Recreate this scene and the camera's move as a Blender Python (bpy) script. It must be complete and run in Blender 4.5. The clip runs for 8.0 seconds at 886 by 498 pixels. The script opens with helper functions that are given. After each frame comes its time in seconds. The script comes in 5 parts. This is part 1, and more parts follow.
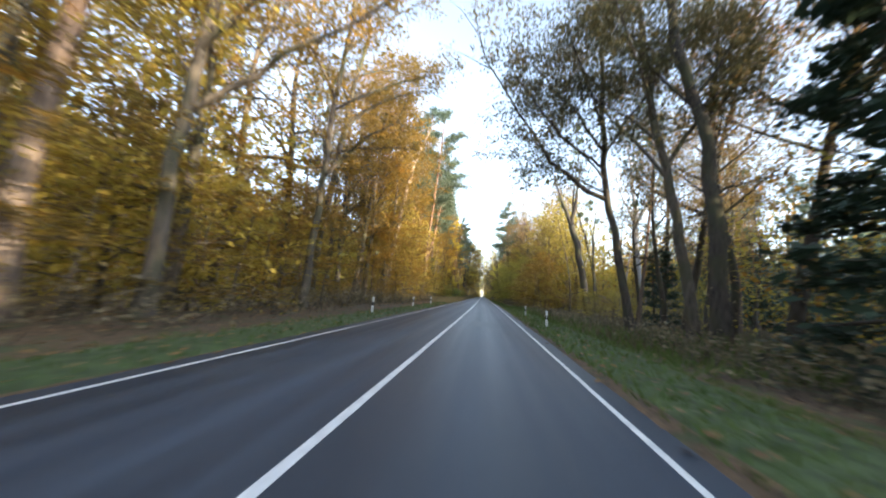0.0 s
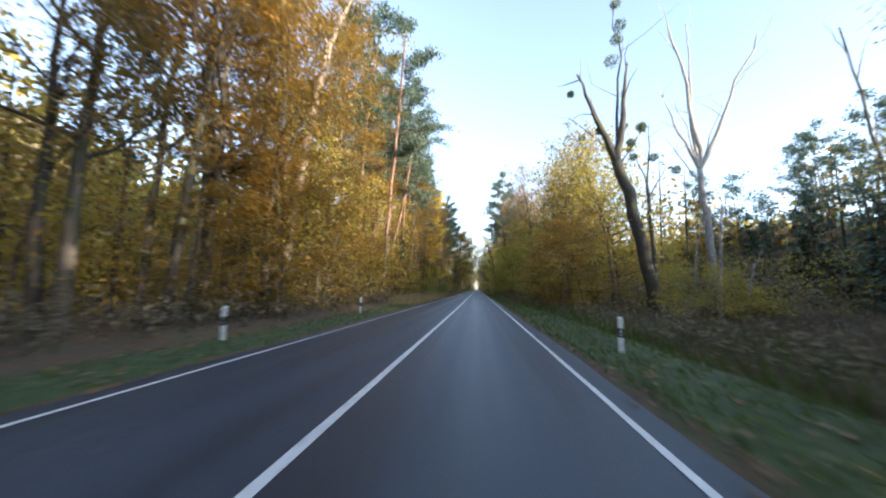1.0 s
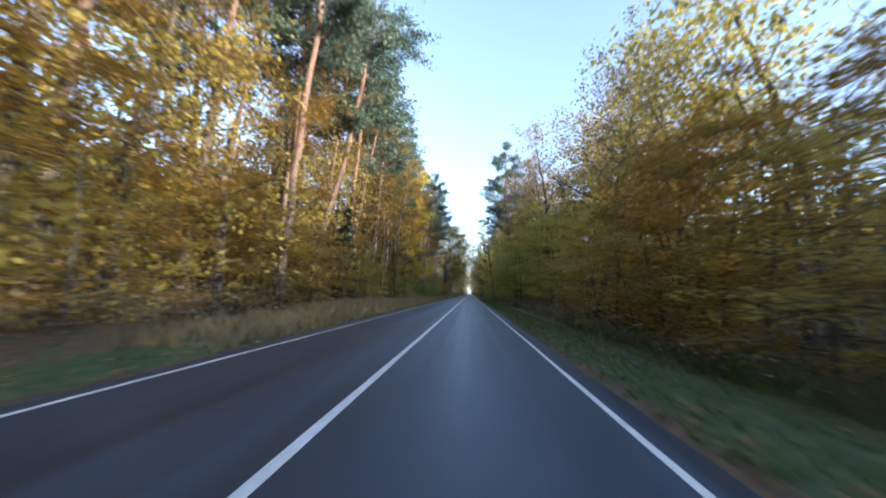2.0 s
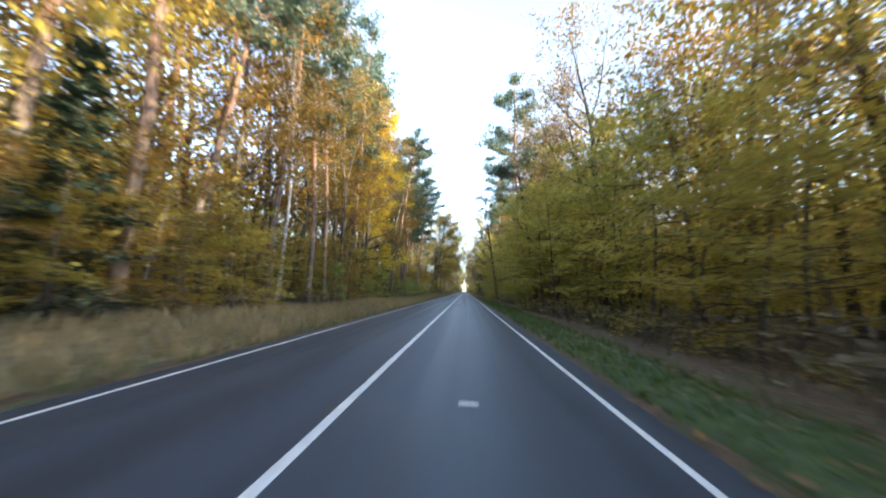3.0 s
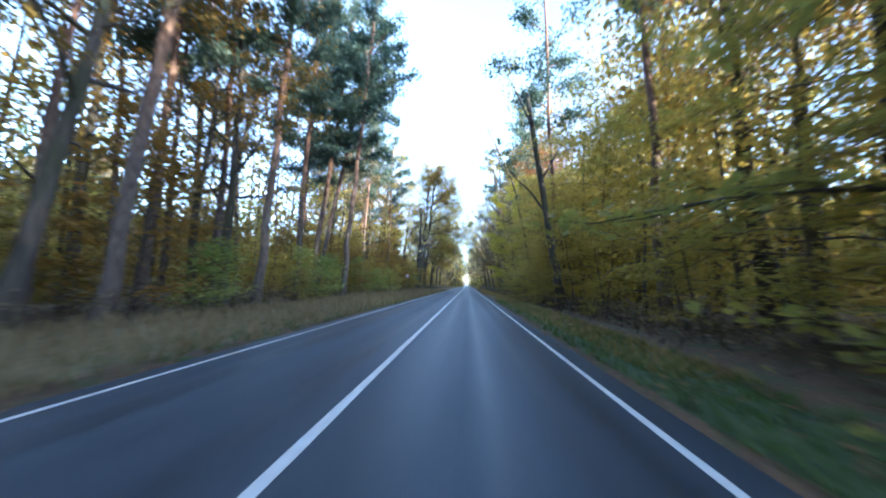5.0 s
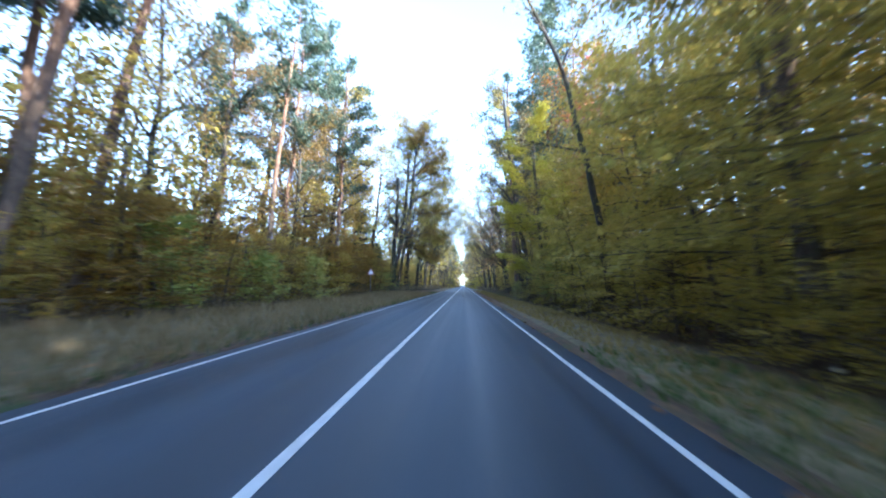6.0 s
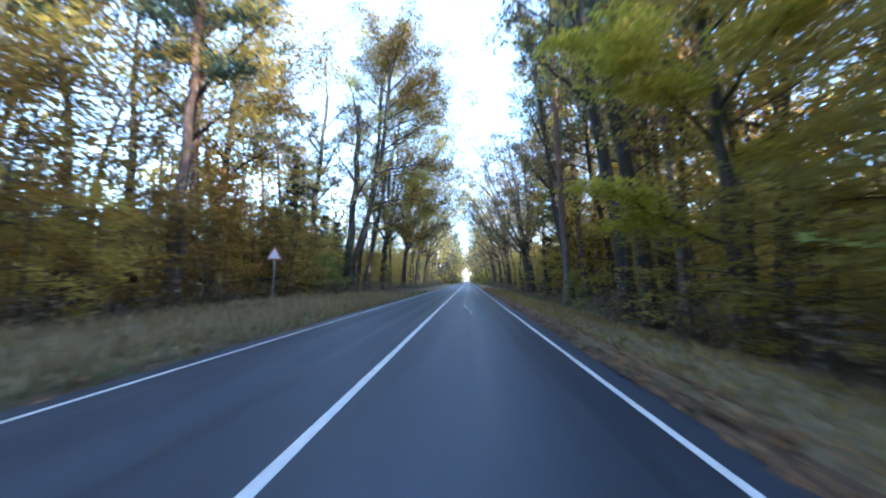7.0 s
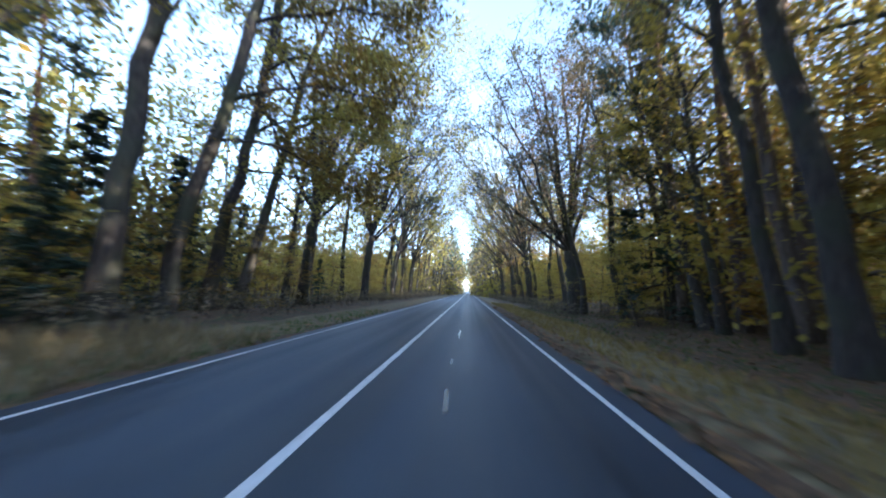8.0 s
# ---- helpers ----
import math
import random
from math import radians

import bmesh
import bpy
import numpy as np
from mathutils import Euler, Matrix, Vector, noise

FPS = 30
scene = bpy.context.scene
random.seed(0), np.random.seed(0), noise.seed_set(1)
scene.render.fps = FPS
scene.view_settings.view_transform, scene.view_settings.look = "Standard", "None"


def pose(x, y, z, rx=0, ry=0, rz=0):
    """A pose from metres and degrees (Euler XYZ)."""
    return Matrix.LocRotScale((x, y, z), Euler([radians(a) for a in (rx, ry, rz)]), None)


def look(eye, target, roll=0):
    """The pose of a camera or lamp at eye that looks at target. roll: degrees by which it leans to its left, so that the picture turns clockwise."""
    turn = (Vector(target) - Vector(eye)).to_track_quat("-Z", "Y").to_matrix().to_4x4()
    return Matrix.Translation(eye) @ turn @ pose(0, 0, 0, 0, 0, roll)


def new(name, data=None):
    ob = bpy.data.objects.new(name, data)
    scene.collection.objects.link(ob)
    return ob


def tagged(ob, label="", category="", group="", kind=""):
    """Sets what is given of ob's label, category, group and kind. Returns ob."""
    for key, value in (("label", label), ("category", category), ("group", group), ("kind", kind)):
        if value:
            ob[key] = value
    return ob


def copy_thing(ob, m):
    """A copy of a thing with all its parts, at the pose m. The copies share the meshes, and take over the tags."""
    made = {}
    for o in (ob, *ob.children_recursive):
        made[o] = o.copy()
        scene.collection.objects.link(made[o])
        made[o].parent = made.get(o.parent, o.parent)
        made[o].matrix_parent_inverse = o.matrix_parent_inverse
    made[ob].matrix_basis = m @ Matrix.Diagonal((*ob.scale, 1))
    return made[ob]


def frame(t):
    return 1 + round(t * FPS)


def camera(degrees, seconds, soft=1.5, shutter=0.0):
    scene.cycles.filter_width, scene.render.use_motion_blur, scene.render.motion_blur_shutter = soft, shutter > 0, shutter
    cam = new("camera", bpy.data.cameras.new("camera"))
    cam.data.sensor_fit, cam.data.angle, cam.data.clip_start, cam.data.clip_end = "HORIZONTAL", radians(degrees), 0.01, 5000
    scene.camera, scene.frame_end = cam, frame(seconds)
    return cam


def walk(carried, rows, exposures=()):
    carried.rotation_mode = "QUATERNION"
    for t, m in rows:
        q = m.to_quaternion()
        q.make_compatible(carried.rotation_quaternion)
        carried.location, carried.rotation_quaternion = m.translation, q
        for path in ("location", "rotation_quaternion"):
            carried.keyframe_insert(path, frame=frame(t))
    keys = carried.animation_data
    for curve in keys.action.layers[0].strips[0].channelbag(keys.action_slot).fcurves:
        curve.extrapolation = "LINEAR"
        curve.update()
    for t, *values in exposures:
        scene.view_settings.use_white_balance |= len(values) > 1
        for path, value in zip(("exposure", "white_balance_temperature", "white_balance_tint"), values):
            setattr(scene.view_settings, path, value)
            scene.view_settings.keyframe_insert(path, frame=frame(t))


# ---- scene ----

# ---------------------------------------------------------------- camera and walk
cam = camera(104, 8.0, soft=2.0, shutter=0.26)
walk(cam, [
    (0.0, pose(1.081, 0.00, 1.380, 97.30, -3.82, 6.51)),
    (0.5, pose(1.316, 11.37, 1.377, 97.29, -1.58, 6.30)),
    (1.0, pose(1.421, 22.64, 1.403, 96.58, -0.53, 5.63)),
    (1.5, pose(1.470, 33.77, 1.377, 96.72, -1.86, 4.58)),
    (1.7, pose(1.443, 38.26, 1.372, 97.10, -2.08, 4.51)),
    (2.8, pose(1.442, 63.22, 1.362, 97.28, -0.72, 4.17)),
    (3.0, pose(1.402, 67.81, 1.375, 96.86, -0.95, 3.70)),
    (3.5, pose(1.387, 79.42, 1.330, 96.33, 0.31, 4.02)),
    (4.0, pose(1.367, 91.00, 1.343, 95.73, -0.35, 3.68)),
    (4.5, pose(1.358, 102.62, 1.377, 95.44, -0.67, 3.88)),
    (4.7, pose(1.378, 107.26, 1.361, 95.85, -0.44, 4.23)),
    (5.8, pose(1.397, 132.83, 1.360, 95.88, 0.10, 3.45)),
    (6.0, pose(1.404, 137.43, 1.346, 95.98, 0.15, 3.47)),
    (6.5, pose(1.368, 148.78, 1.373, 95.40, -0.17, 3.94)),
    (7.0, pose(1.403, 160.01, 1.345, 95.27, 0.49, 4.16)),
    (7.5, pose(1.403, 171.28, 1.367, 96.02, -0.06, 4.22)),
    (8.0, pose(1.464, 182.64, 1.335, 96.96, -0.90, 4.20)),
], exposures=[(0.0, 2.2, 5850, 10), (0.5, 2.05, 5600, 10), (1.0, 1.86, 5300, 11), (1.7, 1.70, 4800, 11), (3.0, 2.5, 5350, 9), (3.5, 2.72, 5250, 8), (4.0, 2.88, 5000, 8), (4.5, 2.78, 4600, 8), (6.0, 2.78, 4450, 11), (7.0, 2.78, 4500, 11), (7.5, 2.65, 4550, 11), (8.0, 2.48, 4600, 11)])

# ---------------------------------------------------------------- sky and sun
SUN_EL, SUN_AZ = radians(11.5), radians(122)   # azimuth clockwise from +y
world = bpy.data.worlds.new("sky")
scene.world = world
world.use_nodes = True
wn, wl = world.node_tree.nodes, world.node_tree.links
sky = wn.new("ShaderNodeTexSky")
sky.sky_type, sky.sun_disc = "NISHITA", False
sky.sun_elevation, sky.sun_rotation = SUN_EL, SUN_AZ
sky.air_density, sky.dust_density = 1.0, 1.0
wn["Background"].inputs["Strength"].default_value = 0.185
haze = wn.new("ShaderNodeHueSaturation")
haze.inputs["Saturation"].default_value = 0.62
wl.new(sky.outputs["Color"], haze.inputs["Color"])
wl.new(haze.outputs["Color"], wn["Background"].inputs["Color"])
sun = new("sun", bpy.data.lights.new("sun", "SUN"))
sun.data.energy, sun.data.angle, sun.data.color = 4.6, radians(0.6), (1.0, 0.76, 0.46)
to_sun = Vector((math.sin(SUN_AZ) * math.cos(SUN_EL), math.cos(SUN_AZ) * math.cos(SUN_EL), math.sin(SUN_EL)))
sun.matrix_world = look(to_sun * 100, (0, 0, 0))


# ---------------------------------------------------------------- materials
def mat(name):
    m = bpy.data.materials.new(name)
    m.use_nodes = True
    return m, m.node_tree.nodes, m.node_tree.links, m.node_tree.nodes["Principled BSDF"]


def ramp(nodes, stops):
    r = nodes.new("ShaderNodeValToRGB")
    els = r.color_ramp.elements
    while len(els) < len(stops):
        els.new(0.5)
    for e, (p, c) in zip(els, stops):
        e.position, e.color = p, (*c, 1)
    return r


def noise_node(nodes, links, scale, detail=4.0, coord="Object", stretch=None):
    tc = nodes.new("ShaderNodeTexCoord")
    n = nodes.new("ShaderNodeTexNoise")
    n.inputs["Scale"].default_value, n.inputs["Detail"].default_value = scale, detail
    if stretch:
        mp = nodes.new("ShaderNodeMapping")
        mp.inputs["Scale"].default_value = stretch
        links.new(tc.outputs[coord], mp.inputs["Vector"])
        links.new(mp.outputs["Vector"], n.inputs["Vector"])
    else:
        links.new(tc.outputs[coord], n.inputs["Vector"])
    return n


def mixed(nodes, links, a, b, fac, mode="MIX"):
    m = nodes.new("ShaderNodeMix")
    m.data_type, m.blend_type = "RGBA", mode
    for sock, v in ((m.inputs[6], a), (m.inputs[7], b)):
        if isinstance(v, tuple):
            sock.default_value = (*v, 1)
        else:
            links.new(v, sock)
    if isinstance(fac, float):
        m.inputs[0].default_value = fac
    else:
        links.new(fac, m.inputs[0])
    return m.outputs[2]


def bumped(nodes, links, bsdf, height, strength, distance):
    b = nodes.new("ShaderNodeBump")
    b.inputs["Strength"].default_value, b.inputs["Distance"].default_value = strength, distance
    links.new(height, b.inputs["Height"])
    links.new(b.outputs["Normal"], bsdf.inputs["Normal"])


def bark_mat(name, dark, light, scale=3.0, moss=None):
    m, n, l, b = mat(name)
    streak = noise_node(n, l, scale, 6, stretch=(4, 4, 0.7))
    r = ramp(n, [(0.3, dark), (0.7, light)])
    l.new(streak.outputs["Fac"], r.inputs["Fac"])
    col = r.outputs["Color"]
    big = noise_node(n, l, 0.6, 3)
    if moss:
        mr = ramp(n, [(0.45, (0, 0, 0)), (0.65, (1, 1, 1))])
        l.new(big.outputs["Fac"], mr.inputs["Fac"])
        col = mixed(n, l, col, moss, mr.outputs["Color"])
    l.new(col, b.inputs["Base Color"])
    b.inputs["Roughness"].default_value = 0.9
    bumped(n, l, b, streak.outputs["Fac"], 0.8, 0.03)
    return m


def pine_bark_mat():
    """Grey-brown plates low down, orange flaking bark in the upper half (local z)."""
    m, n, l, b = mat("pine_bark")
    streak = noise_node(n, l, 3.0, 6, stretch=(4, 4, 0.9))
    lo = ramp(n, [(0.3, (0.07, 0.055, 0.045)), (0.7, (0.22, 0.17, 0.13))])
    hi = ramp(n, [(0.3, (0.10, 0.056, 0.036)), (0.7, (0.235, 0.14, 0.09))])
    for r in (lo, hi):
        l.new(streak.outputs["Fac"], r.inputs["Fac"])
    tc = n.new("ShaderNodeTexCoord")
    sep = n.new("ShaderNodeSeparateXYZ")
    l.new(tc.outputs["Object"], sep.inputs[0])
    mr = n.new("ShaderNodeMapRange")
    mr.inputs["From Min"].default_value, mr.inputs["From Max"].default_value = 5.0, 11.0
    l.new(sep.outputs["Z"], mr.inputs["Value"])
    l.new(mixed(n, l, lo.outputs["Color"], hi.outputs["Color"], mr.outputs["Result"]), b.inputs["Base Color"])
    b.inputs["Roughness"].default_value = 0.9
    bumped(n, l, b, streak.outputs["Fac"], 0.8, 0.03)
    return m


def birch_bark_mat():
    m, n, l, b = mat("birch_bark")
    bands = noise_node(n, l, 2.0, 5, stretch=(1.2, 1.2, 7))
    r = ramp(n, [(0.33, (0.06, 0.055, 0.05)), (0.42, (0.40, 0.37, 0.31)), (1.0, (0.55, 0.52, 0.45))])
    l.new(bands.outputs["Fac"], r.inputs["Fac"])
    l.new(r.outputs["Color"], b.inputs["Base Color"])
    b.inputs["Roughness"].default_value = 0.75
    bumped(n, l, b, bands.outputs["Fac"], 0.4, 0.01)
    return m


def leaf_mat(name, tones, translucent=0.4, spread=0.5):
    """Leaves that differ one from another and from tree to tree, and let light through."""
    m, n, l, b = mat(name)
    geo, info = n.new("ShaderNodeNewGeometry"), n.new("ShaderNodeObjectInfo")
    patch = noise_node(n, l, 0.55, 2)
    add = n.new("ShaderNodeMath")
    add.operation = "MULTIPLY_ADD"
    l.new(geo.outputs["Random Per Island"], add.inputs[0])
    add.inputs[1].default_value = 0.35
    mul = n.new("ShaderNodeMath")
    mul.operation = "MULTIPLY_ADD"
    l.new(info.outputs["Random"], mul.inputs[0])
    mul.inputs[1].default_value = spread
    l.new(mul.outputs[0], add.inputs[2])
    sub = n.new("ShaderNodeMath")
    sub.operation = "MULTIPLY_ADD"
    l.new(patch.outputs["Fac"], sub.inputs[0])
    sub.inputs[1].default_value, sub.inputs[2].default_value = 0.8, -0.35
    l.new(sub.outputs[0], mul.inputs[2])
    k = len(tones) - 1
    r = ramp(n, [(i / k, c) for i, c in enumerate(tones)])
    l.new(add.outputs[0], r.inputs["Fac"])
    l.new(r.outputs["Color"], b.inputs["Base Color"])
    b.inputs["Roughness"].default_value = 0.55
    b.inputs["Specular IOR Level"].default_value = 0.3
    tr = n.new("ShaderNodeBsdfTranslucent")
    l.new(r.outputs["Color"], tr.inputs["Color"])
    mx = n.new("ShaderNodeMixShader")
    mx.inputs[0].default_value = translucent
    l.new(b.outputs[0], mx.inputs[1])
    l.new(tr.outputs[0], mx.inputs[2])
    l.new(mx.outputs[0], n["Material Output"].inputs["Surface"])
    return m


def plain_mat(name, color, rough, metal=0.0, grime=0.25, scale=6.0):
    m, n, l, b = mat(name)
    nz = noise_node(n, l, scale, 6)
    r = ramp(n, [(0.3, tuple(c * (1 - grime) for c in color)), (0.65, color)])
    l.new(nz.outputs["Fac"], r.inputs["Fac"])
    l.new(r.outputs["Color"], b.inputs["Base Color"])
    b.inputs["Roughness"].default_value, b.inputs["Metallic"].default_value = rough, metal
    return m


def asphalt_mat():
    m, n, l, b = mat("asphalt")
    grit = noise_node(n, l, 60.0, 3)
    stain = noise_node(n, l, 0.35, 5, stretch=(1.6, 0.25, 1))
    # The blue of reflected sky is put into these base colours.
    r = ramp(n, [(0.3, (0.027, 0.035, 0.049)), (0.7, (0.052, 0.066, 0.090))])
    l.new(grit.outputs["Fac"], r.inputs["Fac"])
    s = ramp(n, [(0.35, (0.72, 0.72, 0.72)), (0.65, (1.1, 1.1, 1.1))])
    l.new(stain.outputs["Fac"], s.inputs["Fac"])
    lane = noise_node(n, l, 1.0, 3, stretch=(1.7, 0.012, 1))
    t = ramp(n, [(0.36, (0.66, 0.67, 0.70)), (0.52, (1.0, 1.0, 1.0)), (0.68, (1.28, 1.27, 1.25))])
    l.new(lane.outputs["Fac"], t.inputs["Fac"])
    c = mixed(n, l, r.outputs["Color"], s.outputs["Color"], 1.0, "MULTIPLY")
    l.new(mixed(n, l, c, t.outputs["Color"], 1.0, "MULTIPLY"), b.inputs["Base Color"])
    gloss = ramp(n, [(0.3, (0.42, 0.42, 0.42)), (0.7, (0.62, 0.62, 0.62))])
    l.new(lane.outputs["Fac"], gloss.inputs["Fac"])
    l.new(gloss.outputs["Color"], b.inputs["Roughness"])
    bumped(n, l, b, grit.outputs["Fac"], 0.35, 0.01)
    return m


def ground_mat():
    """Leaf litter, soil and moss of the forest floor."""
    m, n, l, b = mat("forest_floor")
    fine, mid, big = noise_node(n, l, 9.0, 6), noise_node(n, l, 1.3, 4), noise_node(n, l, 0.12, 3)
    r = ramp(n, [(0.25, (0.035, 0.025, 0.016)), (0.5, (0.10, 0.065, 0.035)), (0.75, (0.20, 0.12, 0.055))])
    l.new(fine.outputs["Fac"], r.inputs["Fac"])
    g = ramp(n, [(0.5, (0, 0, 0)), (0.68, (1, 1, 1))])
    l.new(mid.outputs["Fac"], g.inputs["Fac"])
    c = mixed(n, l, r.outputs["Color"], (0.055, 0.075, 0.025), g.outputs["Color"])
    s = ramp(n, [(0.3, (0.75, 0.75, 0.75)), (0.7, (1.15, 1.1, 1.0))])
    l.new(big.outputs["Fac"], s.inputs["Fac"])
    l.new(mixed(n, l, c, s.outputs["Color"], 1.0, "MULTIPLY"), b.inputs["Base Color"])
    b.inputs["Roughness"].default_value = 0.95
    bumped(n, l, b, fine.outputs["Fac"], 0.7, 0.05)
    return m


BARK_OAK = bark_mat("oak_bark", (0.024, 0.020, 0.017), (0.092, 0.076, 0.062), 3.0, (0.062, 0.064, 0.034))
BARK_GREY = bark_mat("grey_bark", (0.045, 0.038, 0.030), (0.145, 0.12, 0.092), 2.5, (0.07, 0.072, 0.035))
BARK_DEAD = bark_mat("bleached_wood", (0.15, 0.14, 0.13), (0.34, 0.32, 0.29), 3.0)
BARK_PALE = bark_mat("pale_bark", (0.16, 0.12, 0.085), (0.40, 0.32, 0.23), 2.5)
BARK_PINE, BARK_BIRCH = pine_bark_mat(), birch_bark_mat()
LEAF_GOLD = leaf_mat("golden_leaves", [(0.13, 0.10, 0.030), (0.25, 0.17, 0.036), (0.38, 0.235, 0.040), (0.41, 0.185, 0.036)], 0.5)
LEAF_OLIVE = leaf_mat("olive_leaves", [(0.23, 0.21, 0.055), (0.41, 0.34, 0.066), (0.55, 0.43, 0.076), (0.54, 0.35, 0.070)], 0.58)
LEAF_MOSS = leaf_mat("green_hornbeam_leaves", [(0.22, 0.225, 0.055), (0.38, 0.355, 0.068), (0.54, 0.46, 0.08), (0.55, 0.43, 0.08)], 0.6)
LEAF_LIME = leaf_mat("lime_leaves", [(0.40, 0.40, 0.05), (0.54, 0.49, 0.055), (0.64, 0.54, 0.06), (0.62, 0.48, 0.06)], 0.58)
LEAF_RUST = leaf_mat("rusty_leaves", [(0.13, 0.12, 0.055), (0.23, 0.18, 0.07), (0.30, 0.185, 0.075), (0.34, 0.16, 0.07)])
LEAF_YELLOW = leaf_mat("bright_yellow_leaves", [(0.66, 0.54, 0.035), (0.78, 0.61, 0.035), (0.82, 0.59, 0.035), (0.80, 0.48, 0.03)], 0.55)
LEAF_GREEN = leaf_mat("yellow_green_leaves", [(0.17, 0.25, 0.06), (0.30, 0.36, 0.08), (0.44, 0.44, 0.10), (0.48, 0.42, 0.10)])
NEEDLE_PINE = leaf_mat("pine_needles", [(0.065, 0.105, 0.075), (0.11, 0.155, 0.11), (0.17, 0.20, 0.13)], 0.35)
LEAF_OAK = leaf_mat("oak_leaves", [(0.075, 0.085, 0.05), (0.13, 0.125, 0.062), (0.18, 0.145, 0.065), (0.24, 0.14, 0.065)], 0.35)
NEEDLE_SPRUCE = leaf_mat("spruce_needles", [(0.025, 0.045, 0.03), (0.045, 0.07, 0.045), (0.07, 0.095, 0.055)], 0.25)
MISTLETOE = leaf_mat("mistletoe_leaves", [(0.05, 0.08, 0.03), (0.09, 0.12, 0.05), (0.13, 0.14, 0.06)], 0.3)
GRASS_GREEN = leaf_mat("green_grass", [(0.05, 0.09, 0.02), (0.09, 0.14, 0.03), (0.17, 0.18, 0.05)], 0.3)
GRASS_DRY = leaf_mat("dry_grass", [(0.14, 0.125, 0.05), (0.26, 0.20, 0.095), (0.35, 0.28, 0.145)], 0.3)
GRASS_TAN = leaf_mat("yellowed_grass", [(0.22, 0.17, 0.05), (0.36, 0.27, 0.085), (0.46, 0.34, 0.12)], 0.3)
LEAF_RED = leaf_mat("red_oak_leaves", [(0.30, 0.13, 0.05), (0.44, 0.16, 0.06), (0.52, 0.17, 0.06), (0.50, 0.24, 0.06)])
ASPHALT, FLOOR = asphalt_mat(), ground_mat()
LEAF_LITTER = leaf_mat("fallen_leaves", [(0.10, 0.06, 0.03), (0.20, 0.11, 0.045), (0.32, 0.17, 0.05), (0.42, 0.27, 0.07)], 0.1)
LEAF_BROWN = leaf_mat("bramble_leaves", [(0.08, 0.075, 0.052), (0.16, 0.13, 0.08), (0.23, 0.185, 0.105), (0.25, 0.215, 0.11)], 0.35)
POST_WHITE, POST_BLACK = plain_mat("white_plastic", (0.75, 0.75, 0.72), 0.45, grime=0.3), plain_mat("black_plastic", (0.02, 0.02, 0.02), 0.5)
REFLECTOR = plain_mat("reflector", (0.45, 0.46, 0.48), 0.2, grime=0.1)
GALVANISED = plain_mat("galvanised_steel", (0.42, 0.43, 0.44), 0.45, 0.8)
SIGN_RED, SIGN_WHITE = plain_mat("sign_red", (0.45, 0.10, 0.09), 0.5, grime=0.2), plain_mat("sign_white", (0.72, 0.73, 0.75), 0.5, grime=0.15)
BITUMEN = plain_mat("bitumen", (0.05, 0.05, 0.055), 0.26)
# Carries the same reflected-sky blue in its colour as the road.
ASPHALT_DARK = plain_mat("asphalt_repair", (0.034, 0.043, 0.058), 0.52, grime=0.35, scale=30)
VERGE_DRY = plain_mat("dry_turf", (0.21, 0.165, 0.08), 0.95, grime=0.6, scale=3.0)
VERGE_GREEN = plain_mat("green_turf", (0.07, 0.10, 0.03), 0.95, grime=0.6, scale=3.0)
PAINT = plain_mat("road_paint", (0.80, 0.79, 0.76), 0.5, grime=0.3, scale=9)


# ---------------------------------------------------------------- mesh helpers
class Shape:
    """Collects vertices and faces as arrays and makes one mesh of them."""

    def __init__(self):
        self.v, self.f, self.n = [], [], 0

    def add(self, verts, faces):
        verts = np.asarray(verts, float)
        self.v.append(verts)
        self.f += [tuple(int(i) + self.n for i in f) for f in faces]
        self.n += len(verts)

    def tube(self, pts, radii, sides, cap=False):
        pts = np.asarray(pts, float)
        k = len(pts)
        tang = np.gradient(pts, axis=0)
        tang /= np.linalg.norm(tang, axis=1)[:, None] + 1e-9
        ref = np.array([1.0, 0.03, 0.02]) if abs(tang[0][0]) < 0.8 else np.array([0.02, 1.0, 0.03])
        a = np.cross(tang, ref)
        a /= np.linalg.norm(a, axis=1)[:, None]
        b = np.cross(tang, a)
        ang = np.arange(sides) * 2 * np.pi / sides
        ring = (np.cos(ang)[None, :, None] * a[:, None] + np.sin(ang)[None, :, None] * b[:, None]) * np.asarray(radii)[:, None, None]
        verts = (pts[:, None] + ring).reshape(-1, 3)
        faces = [(i * sides + j, i * sides + (j + 1) % sides, (i + 1) * sides + (j + 1) % sides, (i + 1) * sides + j)
                 for i in range(k - 1) for j in range(sides)]
        if cap:
            faces.append(tuple((k - 1) * sides + j for j in range(sides)))
        self.add(verts, faces)

    def mesh(self, name, material, smooth=True):
        me = bpy.data.meshes.new(name)
        me.from_pydata(np.concatenate(self.v).tolist() if self.v else [], [], self.f)
        me.materials.append(material)
        if smooth:
            me.polygons.foreach_set("use_smooth", [True] * len(me.polygons))
        me.update()
        return me


def quads_mesh(name, verts, material):
    """A mesh of loose four-cornered leaves from an array (n, 4, 3)."""
    n = len(verts)
    me = bpy.data.meshes.new(name)
    me.vertices.add(4 * n)
    me.vertices.foreach_set("co", verts.reshape(-1).astype(np.float32))
    me.loops.add(4 * n)
    me.loops.foreach_set("vertex_index", np.arange(4 * n, dtype=np.int32))
    me.polygons.add(n)
    me.polygons.foreach_set("loop_start", np.arange(0, 4 * n, 4, dtype=np.int32))
    me.materials.append(material)
    me.update(calc_edges=True)
    return me


